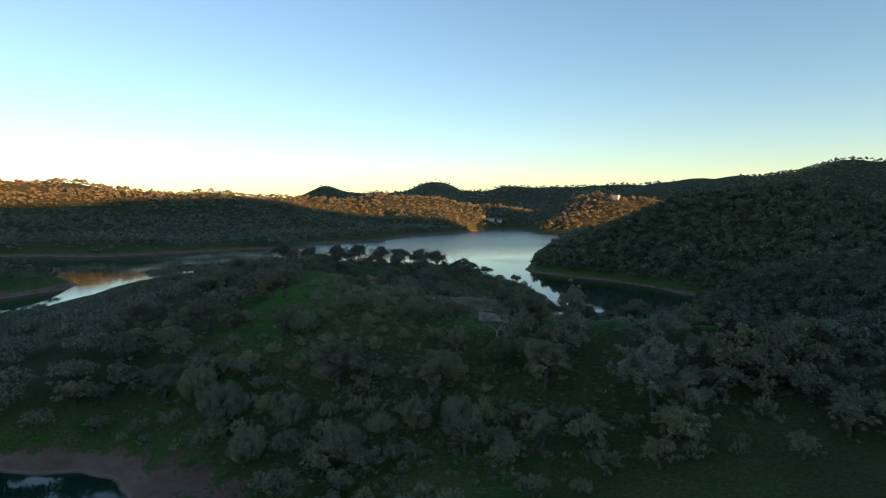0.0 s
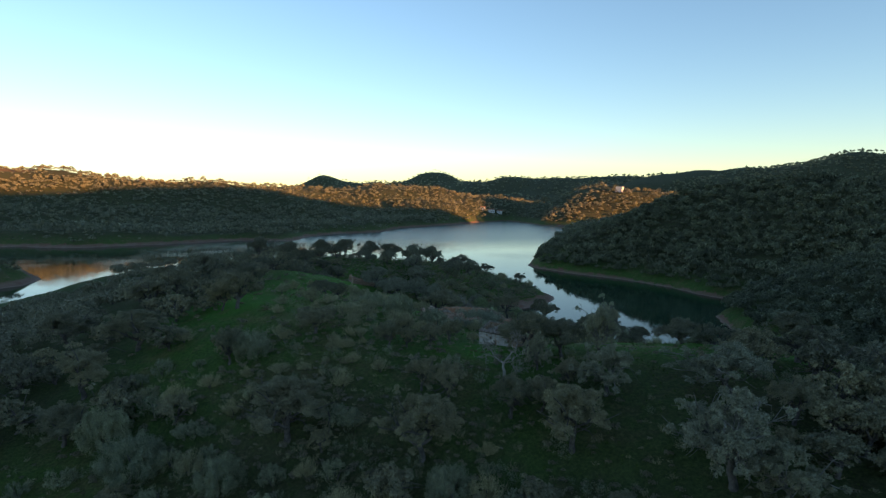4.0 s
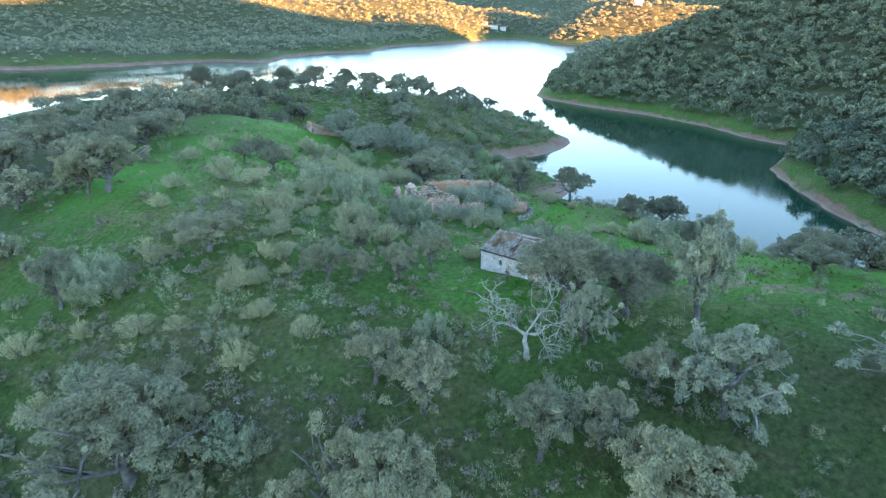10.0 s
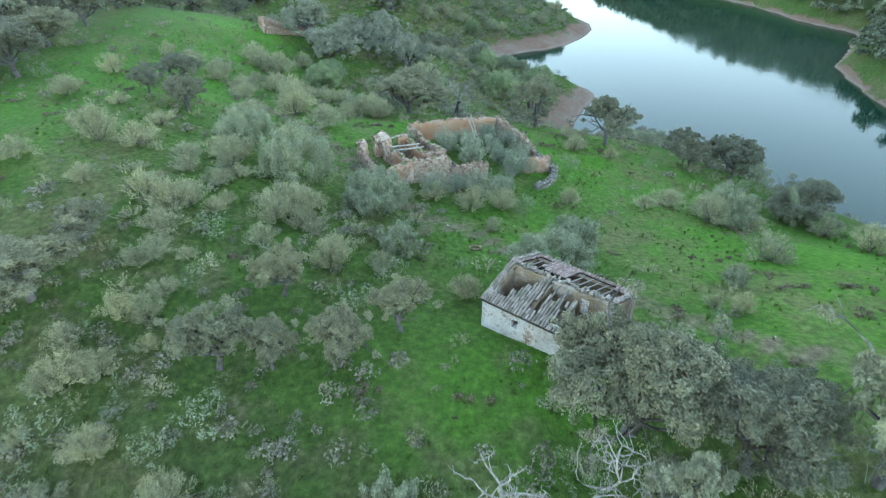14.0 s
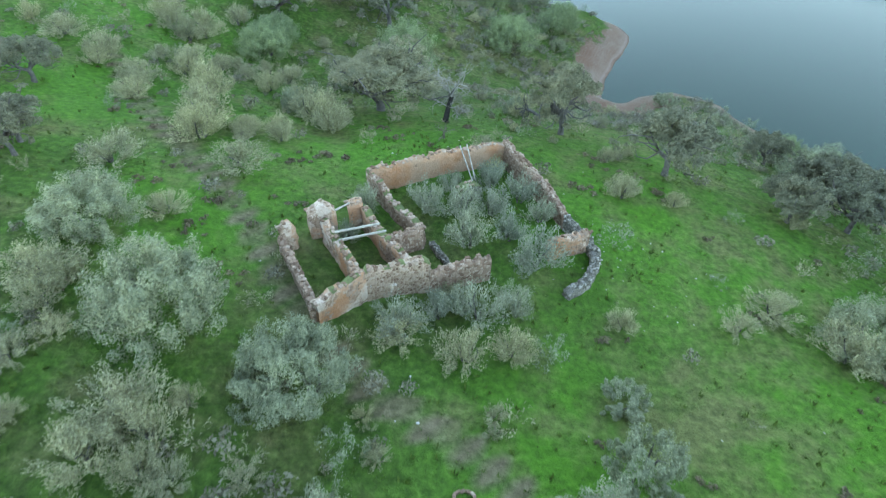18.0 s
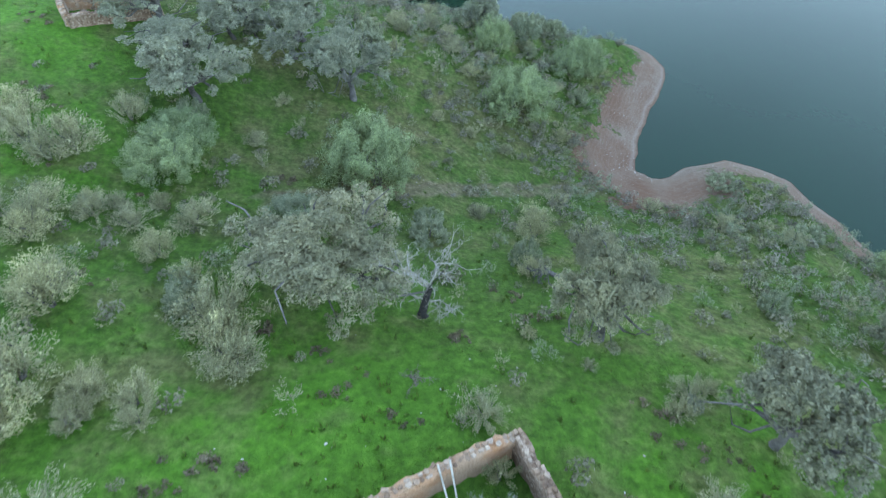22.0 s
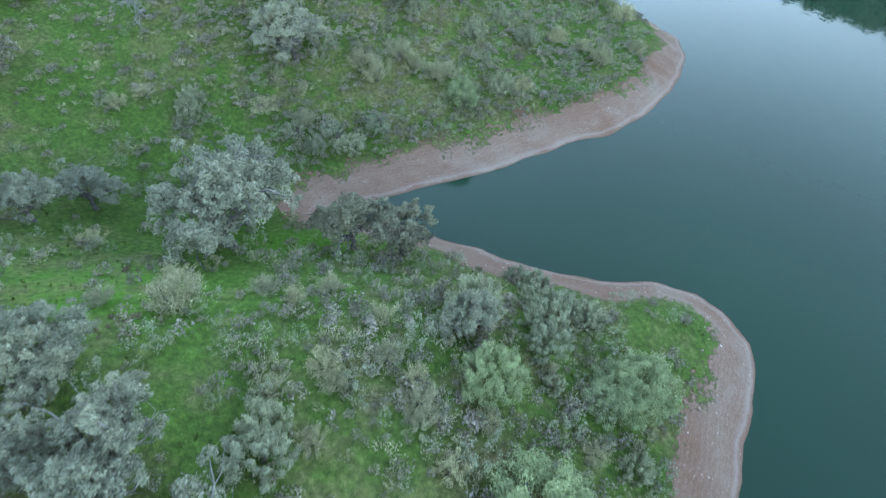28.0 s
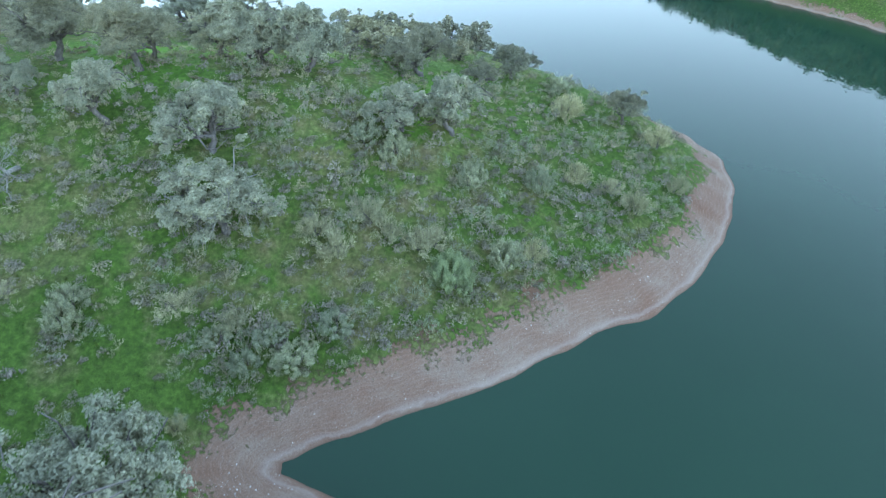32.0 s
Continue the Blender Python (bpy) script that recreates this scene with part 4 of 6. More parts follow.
OLIVES_CAPE = [(-4.2, 255.1, 1.4, 1.4), (1.2, 256.3, 1.8, 1.9), (11.4, 261.9, 2.2, 3.4), (16.7, 264.7, 1.8, 3.0), (13.3, 272.6, 1.7, 2.4), (5.8, 273.3, 1.7, 2.7)]
OLIVES_POINT = [(2.8, 274.4, 1.7, 2.1), (20.8, 274.4, 1.7, 2.7), (25.8, 296.2, 1.9, 2.1)]
OLIVES_AT = OLIVES_FORE + OLIVES_SLOPE + OLIVES_HOUSE + OLIVES_GREEN + OLIVES_RUIN + OLIVES_MEADOW + OLIVES_DELL + OLIVES_BROW + OLIVES_SPUR + OLIVES_INLET + OLIVES_CAPE + OLIVES_POINT
BROOMS_FORE = [(8.2, 87.6, 1.4, 1.9), (6.1, 92.1, 2.2, 3.1), (-4.5, 93.5, 2.2, 3.1), (-10.0, 94.3, 2.2, 3.1), (-4.0, 97.9, 1.4, 1.1), (-7.9, 98.2, 1.2, 1.1), (6.7, 98.6, 1.4, 1.5), (-38.4, 99.2, 2.0, 2.2), (-15.4, 100.0, 1.7, 2.4)]
BROOMS_SLOPE = [(-31.1, 103.2, 2.1, 2.9), (-10.5, 106.2, 1.5, 2.1), (-15.7, 109.8, 1.4, 1.3), (-28.0, 110.7, 1.6, 2.3), (-18.0, 113.0, 1.2, 1.6), (-13.0, 113.2, 1.7, 2.3), (-7.8, 115.1, 1.4, 1.9), (-38.0, 115.2, 2.2, 2.9), (-14.1, 115.5, 1.4, 1.5), (-8.4, 115.9, 1.0, 1.3), (-33.7, 117.2, 1.8, 2.0), (-23.1, 117.3, 1.7, 1.5), (-19.6, 117.5, 1.3, 1.0), (-12.4, 117.9, 1.2, 1.7), (-28.5, 118.0, 1.1, 1.5), (-13.3, 118.2, 1.1, 0.9), (-16.5, 118.6, 0.7, 0.9), (-44.0, 118.8, 2.2, 1.9)]
BROOMS_HOUSE = [(-16.0, 120.9, 1.1, 1.6), (-15.3, 121.6, 1.6, 1.8), (-16.4, 121.9, 0.9, 1.1), (-13.6, 121.9, 1.1, 1.5), (-21.8, 122.3, 1.2, 1.0), (-16.3, 123.6, 1.1, 1.5), (-11.6, 123.7, 0.7, 1.0), (-33.6, 124.5, 1.5, 2.0), (-24.5, 125.4, 1.2, 1.6), (-12.4, 125.7, 1.2, 1.7), (-14.0, 125.7, 1.2, 1.6), (-25.8, 126.8, 1.2, 1.7), (-24.1, 126.9, 1.2, 0.9), (-12.3, 128.0, 1.0, 0.8), (23.8, 128.8, 0.9, 1.3), (22.3, 129.4, 0.7, 0.8), (6.2, 130.1, 1.1, 1.6), (-14.5, 130.3, 1.2, 1.2), (-14.1, 131.2, 1.5, 1.2), (-12.0, 131.3, 0.8, 0.6), (-43.6, 131.7, 1.9, 2.2), (-2.8, 132.0, 1.4, 1.9), (0.5, 132.3, 1.0, 1.4), (-2.5, 132.9, 1.3, 1.8)]
BROOMS_HOUSE_MORE = [(-7.9, 133.9, 1.3, 1.4)]
BROOMS_GREEN = [(-14.8, 134.2, 1.6, 1.3), (26.9, 135.4, 1.0, 0.8), (-4.6, 136.6, 1.1, 0.9), (-28.9, 136.8, 1.4, 1.5), (-14.9, 136.8, 1.7, 2.2), (-5.9, 137.0, 1.1, 1.6), (-1.8, 137.1, 0.9, 0.7), (-7.8, 137.2, 1.7, 2.3), (-12.2, 137.5, 1.1, 1.1), (-17.2, 137.8, 1.6, 2.0), (-14.1, 138.0, 1.6, 1.9), (-6.0, 138.6, 1.6, 2.2), (3.4, 138.7, 0.7, 0.9), (30.7, 139.0, 2.2, 2.3), (-11.8, 139.1, 0.8, 1.0), (-22.4, 139.2, 1.0, 1.3), (-7.3, 139.6, 2.2, 1.7), (8.6, 140.4, 0.6, 0.8), (-5.1, 140.5, 0.9, 1.2), (2.5, 140.8, 0.6, 0.8), (8.7, 141.4, 0.6, 0.9), (-13.2, 141.8, 1.3, 1.2), (-19.5, 142.1, 0.9, 0.7), (41.9, 142.7, 2.1, 2.4)]
BROOMS_GREEN_MORE = [(-29.7, 142.9, 1.8, 1.6), (-16.0, 142.9, 1.3, 1.2), (-12.1, 143.4, 1.2, 1.0), (-16.8, 144.9, 1.6, 1.3), (7.3, 144.9, 1.5, 2.0), (-13.2, 145.0, 1.4, 1.7), (9.9, 145.5, 1.3, 1.9), (3.9, 145.9, 1.6, 1.3)]
BROOMS_RUIN = [(-13.2, 146.4, 1.7, 2.1), (33.3, 146.7, 1.5, 1.2), (40.3, 146.7, 1.7, 1.8), (-21.7, 146.9, 2.2, 1.8), (-24.9, 146.9, 2.2, 2.9), (29.4, 147.0, 2.0, 2.3), (-14.5, 147.1, 1.7, 1.4), (16.5, 148.3, 1.0, 1.4), (23.8, 148.9, 1.3, 1.1), (6.2, 150.2, 1.0, 0.8), (26.8, 150.7, 1.8, 1.4), (-21.6, 151.8, 1.6, 1.3), (-10.7, 153.8, 1.5, 1.3), (-27.6, 156.5, 1.3, 1.1), (-33.9, 158.7, 1.6, 2.0), (-16.0, 158.7, 2.2, 1.8)]
BROOMS_MEADOW = [(-8.1, 160.1, 2.1, 1.7), (32.8, 160.9, 1.0, 1.3), (19.3, 161.6, 1.3, 1.8), (23.5, 161.6, 0.9, 1.2), (19.9, 162.4, 1.3, 1.3), (10.0, 163.6, 1.0, 1.3), (-12.2, 164.5, 2.2, 2.5), (-9.3, 165.3, 0.9, 1.2), (-6.5, 165.3, 1.0, 1.4), (-7.0, 166.4, 1.2, 1.7), (9.4, 166.6, 1.2, 1.0), (-9.5, 166.7, 1.2, 1.4), (-12.8, 167.3, 2.2, 2.9), (-9.9, 167.5, 1.1, 0.9), (19.5, 167.6, 0.9, 1.0), (20.6, 168.9, 1.2, 0.9), (-3.3, 169.2, 1.7, 2.4), (21.8, 169.3, 0.8, 0.8), (-34.1, 169.3, 1.6, 1.9), (15.3, 170.3, 0.5, 0.6), (-4.3, 170.5, 1.9, 2.7), (-19.8, 170.9, 1.7, 1.5), (-5.5, 172.5, 2.2, 2.6), (12.3, 172.6, 0.5, 0.7)]
BROOMS_MEADOW_MORE = [(-14.1, 172.7, 2.2, 3.1), (-20.7, 173.2, 1.6, 1.6), (-14.8, 173.9, 2.0, 1.7), (-21.4, 175.0, 1.6, 1.7), (-7.7, 175.4, 1.3, 1.9), (-24.8, 175.6, 1.5, 1.6)]
BROOMS_DELL = [(-24.7, 177.5, 1.7, 2.3), (-10.7, 178.1, 1.3, 1.8), (-18.3, 178.3, 1.6, 2.0), (-18.7, 179.6, 1.3, 1.9), (13.2, 179.7, 1.0, 1.3), (-29.4, 180.0, 2.1, 1.7), (-21.2, 180.2, 1.3, 1.1), (-18.8, 181.0, 2.0, 1.6), (-32.6, 181.1, 1.2, 1.7), (-13.7, 181.3, 1.5, 1.2), (-16.2, 181.5, 1.2, 1.5), (22.2, 181.6, 1.0, 1.2), (-10.0, 182.2, 1.7, 1.3), (-16.6, 182.6, 1.0, 1.3), (-14.9, 182.7, 0.9, 1.2), (-12.5, 183.5, 0.9, 1.3), (29.1, 184.6, 0.9, 1.0), (-20.6, 186.1, 1.7, 2.4), (14.5, 186.5, 1.5, 2.0), (-22.3, 187.3, 1.8, 2.5), (19.3, 187.5, 1.4, 1.1), (-19.5, 187.6, 2.1, 2.8), (37.2, 188.3, 1.4, 1.1), (10.0, 188.7, 0.9, 1.0)]
BROOMS_DELL_MORE = [(-23.8, 189.5, 2.2, 2.4), (15.0, 189.6, 1.7, 1.3), (33.0, 191.9, 1.5, 1.2)]
BROOMS_BROW = [(-17.3, 192.2, 1.6, 2.2), (-8.1, 192.7, 1.1, 1.1), (17.8, 193.5, 1.3, 1.0), (27.2, 195.3, 1.4, 1.2), (-7.1, 198.4, 1.0, 0.8), (13.1, 199.8, 0.8, 1.1), (9.8, 201.0, 0.8, 1.1), (6.6, 201.8, 0.8, 1.1), (19.7, 205.3, 1.1, 1.6)]
BROOMS_SPUR = [(9.9, 210.1, 1.3, 1.1), (2.0, 210.3, 1.0, 1.1), (7.9, 212.4, 1.2, 1.0), (-0.8, 213.1, 1.3, 1.1), (19.7, 213.4, 1.1, 0.9), (12.1, 213.6, 1.1, 1.3), (7.7, 214.0, 1.4, 1.1), (2.5, 214.1, 1.0, 1.4), (2.0, 215.4, 1.2, 1.4), (7.3, 215.5, 1.1, 1.3), (5.6, 217.0, 1.1, 1.5), (17.0, 218.1, 1.0, 1.4), (-13.7, 219.8, 1.1, 0.9), (-8.9, 220.1, 2.0, 2.3), (5.1, 220.5, 1.2, 1.7), (-1.2, 221.7, 1.0, 1.4), (-3.8, 223.0, 1.2, 1.0), (0.9, 223.9, 1.3, 1.2), (-10.6, 224.3, 1.3, 1.0), (-20.7, 230.8, 1.4, 1.2)]
BROOMS_INLET = [(-9.7, 246.9, 0.9, 1.2), (-27.1, 252.4, 1.3, 1.8), (-24.8, 254.9, 1.4, 1.1)]
BROOMS_CAPE = [(-7.3, 255.2, 1.4, 1.8), (-12.0, 256.2, 1.9, 1.5), (0.9, 262.3, 2.1, 2.9), (-1.2, 263.9, 1.8, 2.0), (8.3, 264.4, 2.2, 2.3), (5.5, 264.9, 1.6, 2.1), (9.8, 265.1, 2.2, 1.8), (3.7, 266.0, 2.2, 2.2), (19.6, 266.2, 1.6, 2.1), (31.7, 273.9, 1.9, 2.6)]
BROOMS_POINT = [(29.5, 276.7, 1.6, 1.6), (25.7, 277.6, 1.6, 2.1), (37.6, 278.9, 1.6, 2.1), (37.3, 286.6, 2.1, 2.9), (25.9, 289.0, 2.1, 3.0)]
BROOMS_AT = BROOMS_FORE + BROOMS_SLOPE + BROOMS_HOUSE + BROOMS_HOUSE_MORE + BROOMS_GREEN + BROOMS_GREEN_MORE + BROOMS_RUIN + BROOMS_MEADOW + BROOMS_MEADOW_MORE + BROOMS_DELL + BROOMS_DELL_MORE + BROOMS_BROW + BROOMS_SPUR + BROOMS_INLET + BROOMS_CAPE + BROOMS_POINT
YARD_AT = [(12.0, 152.8, 2.0, 2.8), (0.2, 153.7, 0.9, 1.2), (7.8, 154.2, 1.5, 2.5), (10.2, 155.2, 1.3, 2.0), (1.0, 157.1, 1.2, 1.8), (7.2, 157.0, 1.5, 2.3), (4.9, 157.5, 1.5, 2.4), (11.3, 159.3, 1.4, 2.3),
           (9.5, 160.9, 1.4, 2.2), (9.3, 157.8, 1.3, 2.2), (12.6, 157.3, 1.2, 1.9), (6.5, 160.0, 1.0, 1.5), (8.2, 148.1, 1.9, 2.4), (6.0, 148.0, 1.3, 1.8), (3.9, 146.6, 1.6, 2.1), (10.2, 149.0, 1.3, 1.8)]
TREES_AT = OAKS_AT + THIN_OAKS_AT + DARK_OAKS_AT


def clear_of(x, y, rows, k=0.7, extra=1.5):
    ok = np.ones(x.shape, bool)
    for cx, cy, r, *_ in rows:
        ok &= np.hypot(x - cx, y - cy) > k * r + extra
    return ok


HOUSES = [(12, 127.5, 5.2), (4, 152, 6.0), (9, 158, 7.0), (13, 153, 3.0), (-23.0, 205.8, 4.8)]


def plant_near():
    rng = np.random.default_rng(31)
    oaks = [oak_model(200 + i, 32000, 0.0185, clumps=84 + 5 * (i % 3)) for i in range(6)]
    broad = [oak_model(210 + i, 60000, 0.0138, clumps=100 + 6 * i) for i in range(4)]
    thin = [oak_model(216 + i, 36000, 0.0175, clumps=112, leaf=SILVER_LEAF, tight=0.9, bark=LICHEN_BARK, twigs=9, thin=True) for i in range(4)]
    silver = [oak_model(230 + i, 32000, 0.019, leaf=SILVER_LEAF, clumps=88 + 5 * i) for i in range(4)]
    dark_broad = [oak_model(226 + i, 70000, 0.0128, leaf=DARK_LEAF, clumps=112 + 6 * i, tight=1.05) for i in range(3)]
    dark = [oak_model(220 + i, 22000, 0.0225, leaf=DARK_LEAF, clumps=84) for i in range(5)]
    olives = [bush_model(240 + i, 50 + 4 * i, 200, 0.036, "wild_olive", OLIVE_LEAF) for i in range(5)]
    large = [bush_model(250 + i, 120 + 8 * i, 260, 0.0235, "wild_olive", OLIVE_LEAF) for i in range(4)]
    green = [bush_model(255 + i, 130 + 8 * i, 240, 0.0235, "wild_olive", GREEN_OLIVE) for i in range(2)]
    brooms = [broom_model(260 + i, 30 + 4 * i, 150, "broom_bush", BROOM_LEAF) for i in range(6)]

    def pick(models):
        return models[int(rng.integers(len(models)))]
    for x, y, r, h in OAKS_AT:
        big = "broad" if r > 3.8 else "small" if r < 2.6 else "spreading"
        if y > 186:
            plant(pick(silver), x, y, r * 1.1, rng.random() * 6.28, f"{big} pale silvery holm oak grey with lichen", "tree", "holm oaks", 0.1, h / r / 1.5)
            continue
        plant(pick(broad if r > 3.5 else oaks), x, y, r * 1.1, rng.random() * 6.28, f"{big} grey-green holm oak with lichened limbs in grass", "tree", "holm oaks", 0.1, (1.14 if r < 3.5 else 1.0) * h / r / 1.5)
    for x, y, r, h in THIN_OAKS_AT:
        plant(pick(thin), x, y, r * 1.05, rng.random() * 6.28, "sparse ailing holm oak with pale lichened branches showing", "tree", "holm oaks", 0.1, h / r / 1.5)
    for x, y, r, h in DARK_OAKS_AT:
        big = "broad" if r > 3.8 else "small" if r < 2.6 else "round-crowned"
        plant(pick(dark_broad if r > 3.3 else dark), x, y, r * 1.12, rng.random() * 6.28, f"{big} dark green evergreen oak on the hillside", "tree", "holm oaks", 0.1, h / r / 1.5)
    for x, y, r, h in OLIVES_AT:
        big = "large" if r > 2.6 else "small" if r < 1.5 else "dense"
        if y > 186 and r > 2.1:
            plant(pick(green), x, y, r, rng.random() * 6.28, f"{big} fresh green wild olive bush on the slope", "bush", "wild olives", 0.1, h / r / 1.2)
            continue
        plant(pick(large if r > 2.1 else olives), x, y, r, rng.random() * 6.28, f"{big} silvery blue-green wild olive bush", "bush", "wild olives", 0.1, h / r / 1.2)
    for x, y, r, h in BROOMS_AT:
        plant(pick(brooms), x, y, r * 1.0, rng.random() * 6.28, "pale grey-green broom bush growing in the grass", "bush", "broom bushes", 0.05, h / r / 1.02)
    plumed = [broom_model(270 + i, 38, 130, "wild_olive", GREY_PLUME) for i in range(4)]
    for x, y, r, h in YARD_AT:
        plant(pick(plumed), x, y, r * 1.0, rng.random() * 6.28, "feathery blue-green bush grown up round the ruin walls", "bush", "wild olives", 0.05, h / r / 1.02)
    retire(plumed)
    retire(green + dark_broad + oaks + broad + thin + silver + dark + olives + large + brooms)


def plant_foreshore():
    """The thick growth of olive bushes and small oaks on the slope above the small bay."""
    rng = np.random.default_rng(35)
    bushes = [bush_model(246 + i, 44, 62, 0.055, "wild_olive", OLIVE_LEAF, 1.15 + 0.12 * (i % 3)) for i in range(3)]
    small = [oak_model(206 + i, 6000, 0.040, clumps=64) for i in range(3)]

    def keep(x, y):
        h, sd = height(x, y), shore_distance(x, y)
        zone = (x > 36) & (y < 116) | (x < -8) & (y < 106 - 0.10 * x) | (y < 91) | (y < 100) & (x < 12) | (x < -34) & (y < 124)
        return np.where((h > 3.0) & (sd > 5) & zone & clear_of(x, y, TREES_AT, 0.75, 1.2) & clear_of(x, y, OLIVES_AT, 0.6, 1.4), 0.75, 0)
    x, y, r2 = scatter(36, (-62, 72, 66, 126), 4.5, keep)
    for px, py in zip(x, y):
        if rng.random() < (0.8 if px < 26 else 0.35):
            plant(bushes[int(rng.integers(3))], px, py, rng.uniform(0.9, 2.3), rng.random() * 6.28, "dense wild olive bush on the slope above the bay", "bush", "wild olives", 0.1, rng.uniform(0.9, 1.2))
        else:
            plant(small[int(rng.integers(3))], px, py, rng.uniform(2.2, 4.0), rng.random() * 6.28, "small grey-green holm oak on the slope above the bay", "tree", "holm oaks", 0.1, rng.uniform(0.9, 1.1))
    retire(bushes + small)


def plant_flanks():
    """Oaks of the wooded flanks, less close to the line of flight; those past the nearest are one wood."""
    rng = np.random.default_rng(37)
    light = [oak_model(280 + i, 3000, 0.050, clumps=56) for i in range(3)] + [oak_model(284 + i, 3000, 0.050, leaf=DARK_LEAF, clumps=56) for i in range(4)]

    def keep(x, y):
        h, sd = height(x, y), shore_distance(x, y)
        flank = (x < -46) & (y > 104) | (x > 46) & (y < 152) & (y > 78) | (y > 298) & (x < 20) | (x < -38) & (y > 206)
        open_ = (x / y < -0.49) & (np.hypot(x, y) > 296)
        return np.where((h > 2.6) & (sd > 5) & (x > -150) & flank & ~open_ & clear_of(x, y, TREES_AT, 0.7, 3.0), 0.9, 0)
    x, y, r2 = scatter(38, (-150, 78, 78, 330), 6.9, keep)
    order = np.argsort(np.abs(x))
    for i in order[:150]:
        plant(light[int(rng.integers(7))], x[i], y[i], rng.uniform(2.6, 4.4), rng.random() * 6.28, "holm oak in the open wood on the flank of the hill", "tree", "holm oaks", 0.6, rng.uniform(0.85, 1.1))
    retire(light)
    rest = order[150:]
    stand("flank_wood", "open holm oak wood on the far flank of the hill", "woodland", np.stack([x[rest], y[rest], 2.6 + 1.8 * r2.random(len(rest))], 1), [dome_pattern(290 + i, 500, 0.088, 12, 0.8, 0.42) for i in range(6)], DARK_LEAF, 39)


def broom_pattern(seed, n, per):
    return plumes(np.random.default_rng(seed), n, per, 1.15, 0.75, 0.085)


def plant_scrub():
    def wild(x, y):
        """How thick the scrub stands, 0 to 1."""
        w = 0.09 + 1.0 * np.exp(-((x - 18) / 16) ** 2 - ((y - 212) / 13) ** 2) + 1.15 * np.exp(-((x - 2) / 36) ** 2 - ((y - 266) / 20) ** 2)
        w += 0.45 * np.exp(-((x + 14) / 26) ** 2 - ((y - 108) / 16) ** 2) + 0.12 * np.exp(-((x + 18) / 16) ** 2 - ((y - 134) / 14) ** 2) + 0.6 * np.exp(-((x - 38) / 10) ** 2 - ((y - 182) / 22) ** 2)
        w += 0.55 * np.exp(-((x - 8) / 22) ** 2 - ((y - 224) / 12) ** 2) + 0.25 * np.exp(-((x + 20) / 20) ** 2 - ((y - 180) / 14) ** 2) + 0.5 * np.exp(-((x - 30) / 14) ** 2 - ((y - 285) / 16) ** 2)
        w += 0.1 * np.exp(-((x + 20) / 12) ** 2 - ((y - 152) / 20) ** 2) + 0.15 * np.exp(-((x + 8) / 8) ** 2 - ((y - 137) / 8) ** 2) + 0.45 * np.exp(-((x - 14) / 30) ** 2 - ((y - 92) / 10) ** 2) + 0.35 * np.exp(-((x - 30) / 12) ** 2 - ((y - 196) / 9) ** 2)
        for cx, cy, ax, ay in MEADOWS:
            w = w * (1 - 0.85 * np.exp(-((x - cx) / ax) ** 2 - ((y - cy) / ay) ** 2))
        return np.clip(w, 0, 1)

    def patchy(x, y):
        return 0.55 + 0.45 * np.sin(x / 2.7 + 1.3 * np.sin(y / 3.9)) * np.sin(y / 3.1 + 1.7 * np.sin(x / 5.3))

    def keep(x, y):
        h, sd = height(x, y), shore_distance(x, y)
        return np.where((h > 2.7) & (sd > 4.0) & clear_of(x, y, HOUSES, 1, 0), wild(x, y) * (0.25 + 0.75 * patchy(x, y)) * 1.1 * (1 - 0.6 * np.exp(-((x - 12) / 7) ** 2 - ((y - 203) / 9) ** 2)), 0)
    box = (-60, 74, 66, 318)
    x, y, rng = scatter(41, box, 1.75, keep)
    stand("broom_scrub", "thicket of pale grey-green broom on the slope", "scrub", np.stack([x, y, 0.5 + 0.8 * rng.random(len(x)) ** 1.7], 1), [broom_pattern(300 + i, 15, 15) for i in range(6)], HEATH_LEAF, 42, 0.05)
    x, y, rng = scatter(43, box, 1.35, keep)
    stand("rockrose_scrub", "low brownish rockrose scrub between the trees", "scrub", np.stack([x, y, 0.35 + 0.55 * rng.random(len(x)) ** 1.5], 1), [dome_pattern(310 + i, 110, 0.135, 6, 0.6, 0.35) for i in range(6)], SCRUB_LEAF, 44, 0.1)
    def heath(x, y):
        w = 1.1 * np.exp(-((x - 6) / 34) ** 2 - ((y - 268) / 19) ** 2) + 0.9 * np.exp(-((x - 30) / 14) ** 2 - ((y - 194) / 9) ** 2) + 0.7 * np.exp(-((x - 17) / 12) ** 2 - ((y - 210) / 12) ** 2)
        w += 0.5 * np.exp(-((x - 4) / 16) ** 2 - ((y - 224) / 9) ** 2) + 0.35 * np.exp(-((x + 16) / 20) ** 2 - ((y - 112) / 12) ** 2)
        return np.where((height(x, y) > 2.4) & (shore_distance(x, y) > 3.6), np.clip(w, 0, 1) * (0.12 + 0.88 * patchy(x, y)), 0)
    x, y, rng = scatter(49, box, 1.1, heath)
    stand("heather_scrub", "low purplish grey heather cushions thick on the slope", "scrub", np.stack([x, y, 0.32 + 0.62 * rng.random(len(x)) ** 1.8], 1), [dome_pattern(350 + i, 78, 0.13, 7, 0.9, 0.25) for i in range(6)], HEATHER_LEAF, 50, 0.06)
    x, y, rng = scatter(53, box, 1.9, heath)
    stand("lavender_scrub", "pale grey-green cistus and lavender tufts among heather", "scrub", np.stack([x, y, 0.35 + 0.6 * rng.random(len(x)) ** 1.8], 1), [broom_pattern(360 + i, 16, 22) for i in range(6)], BROOM_LEAF, 54, 0.05)
    x, y, rng = scatter(45, box, 2.6, keep)
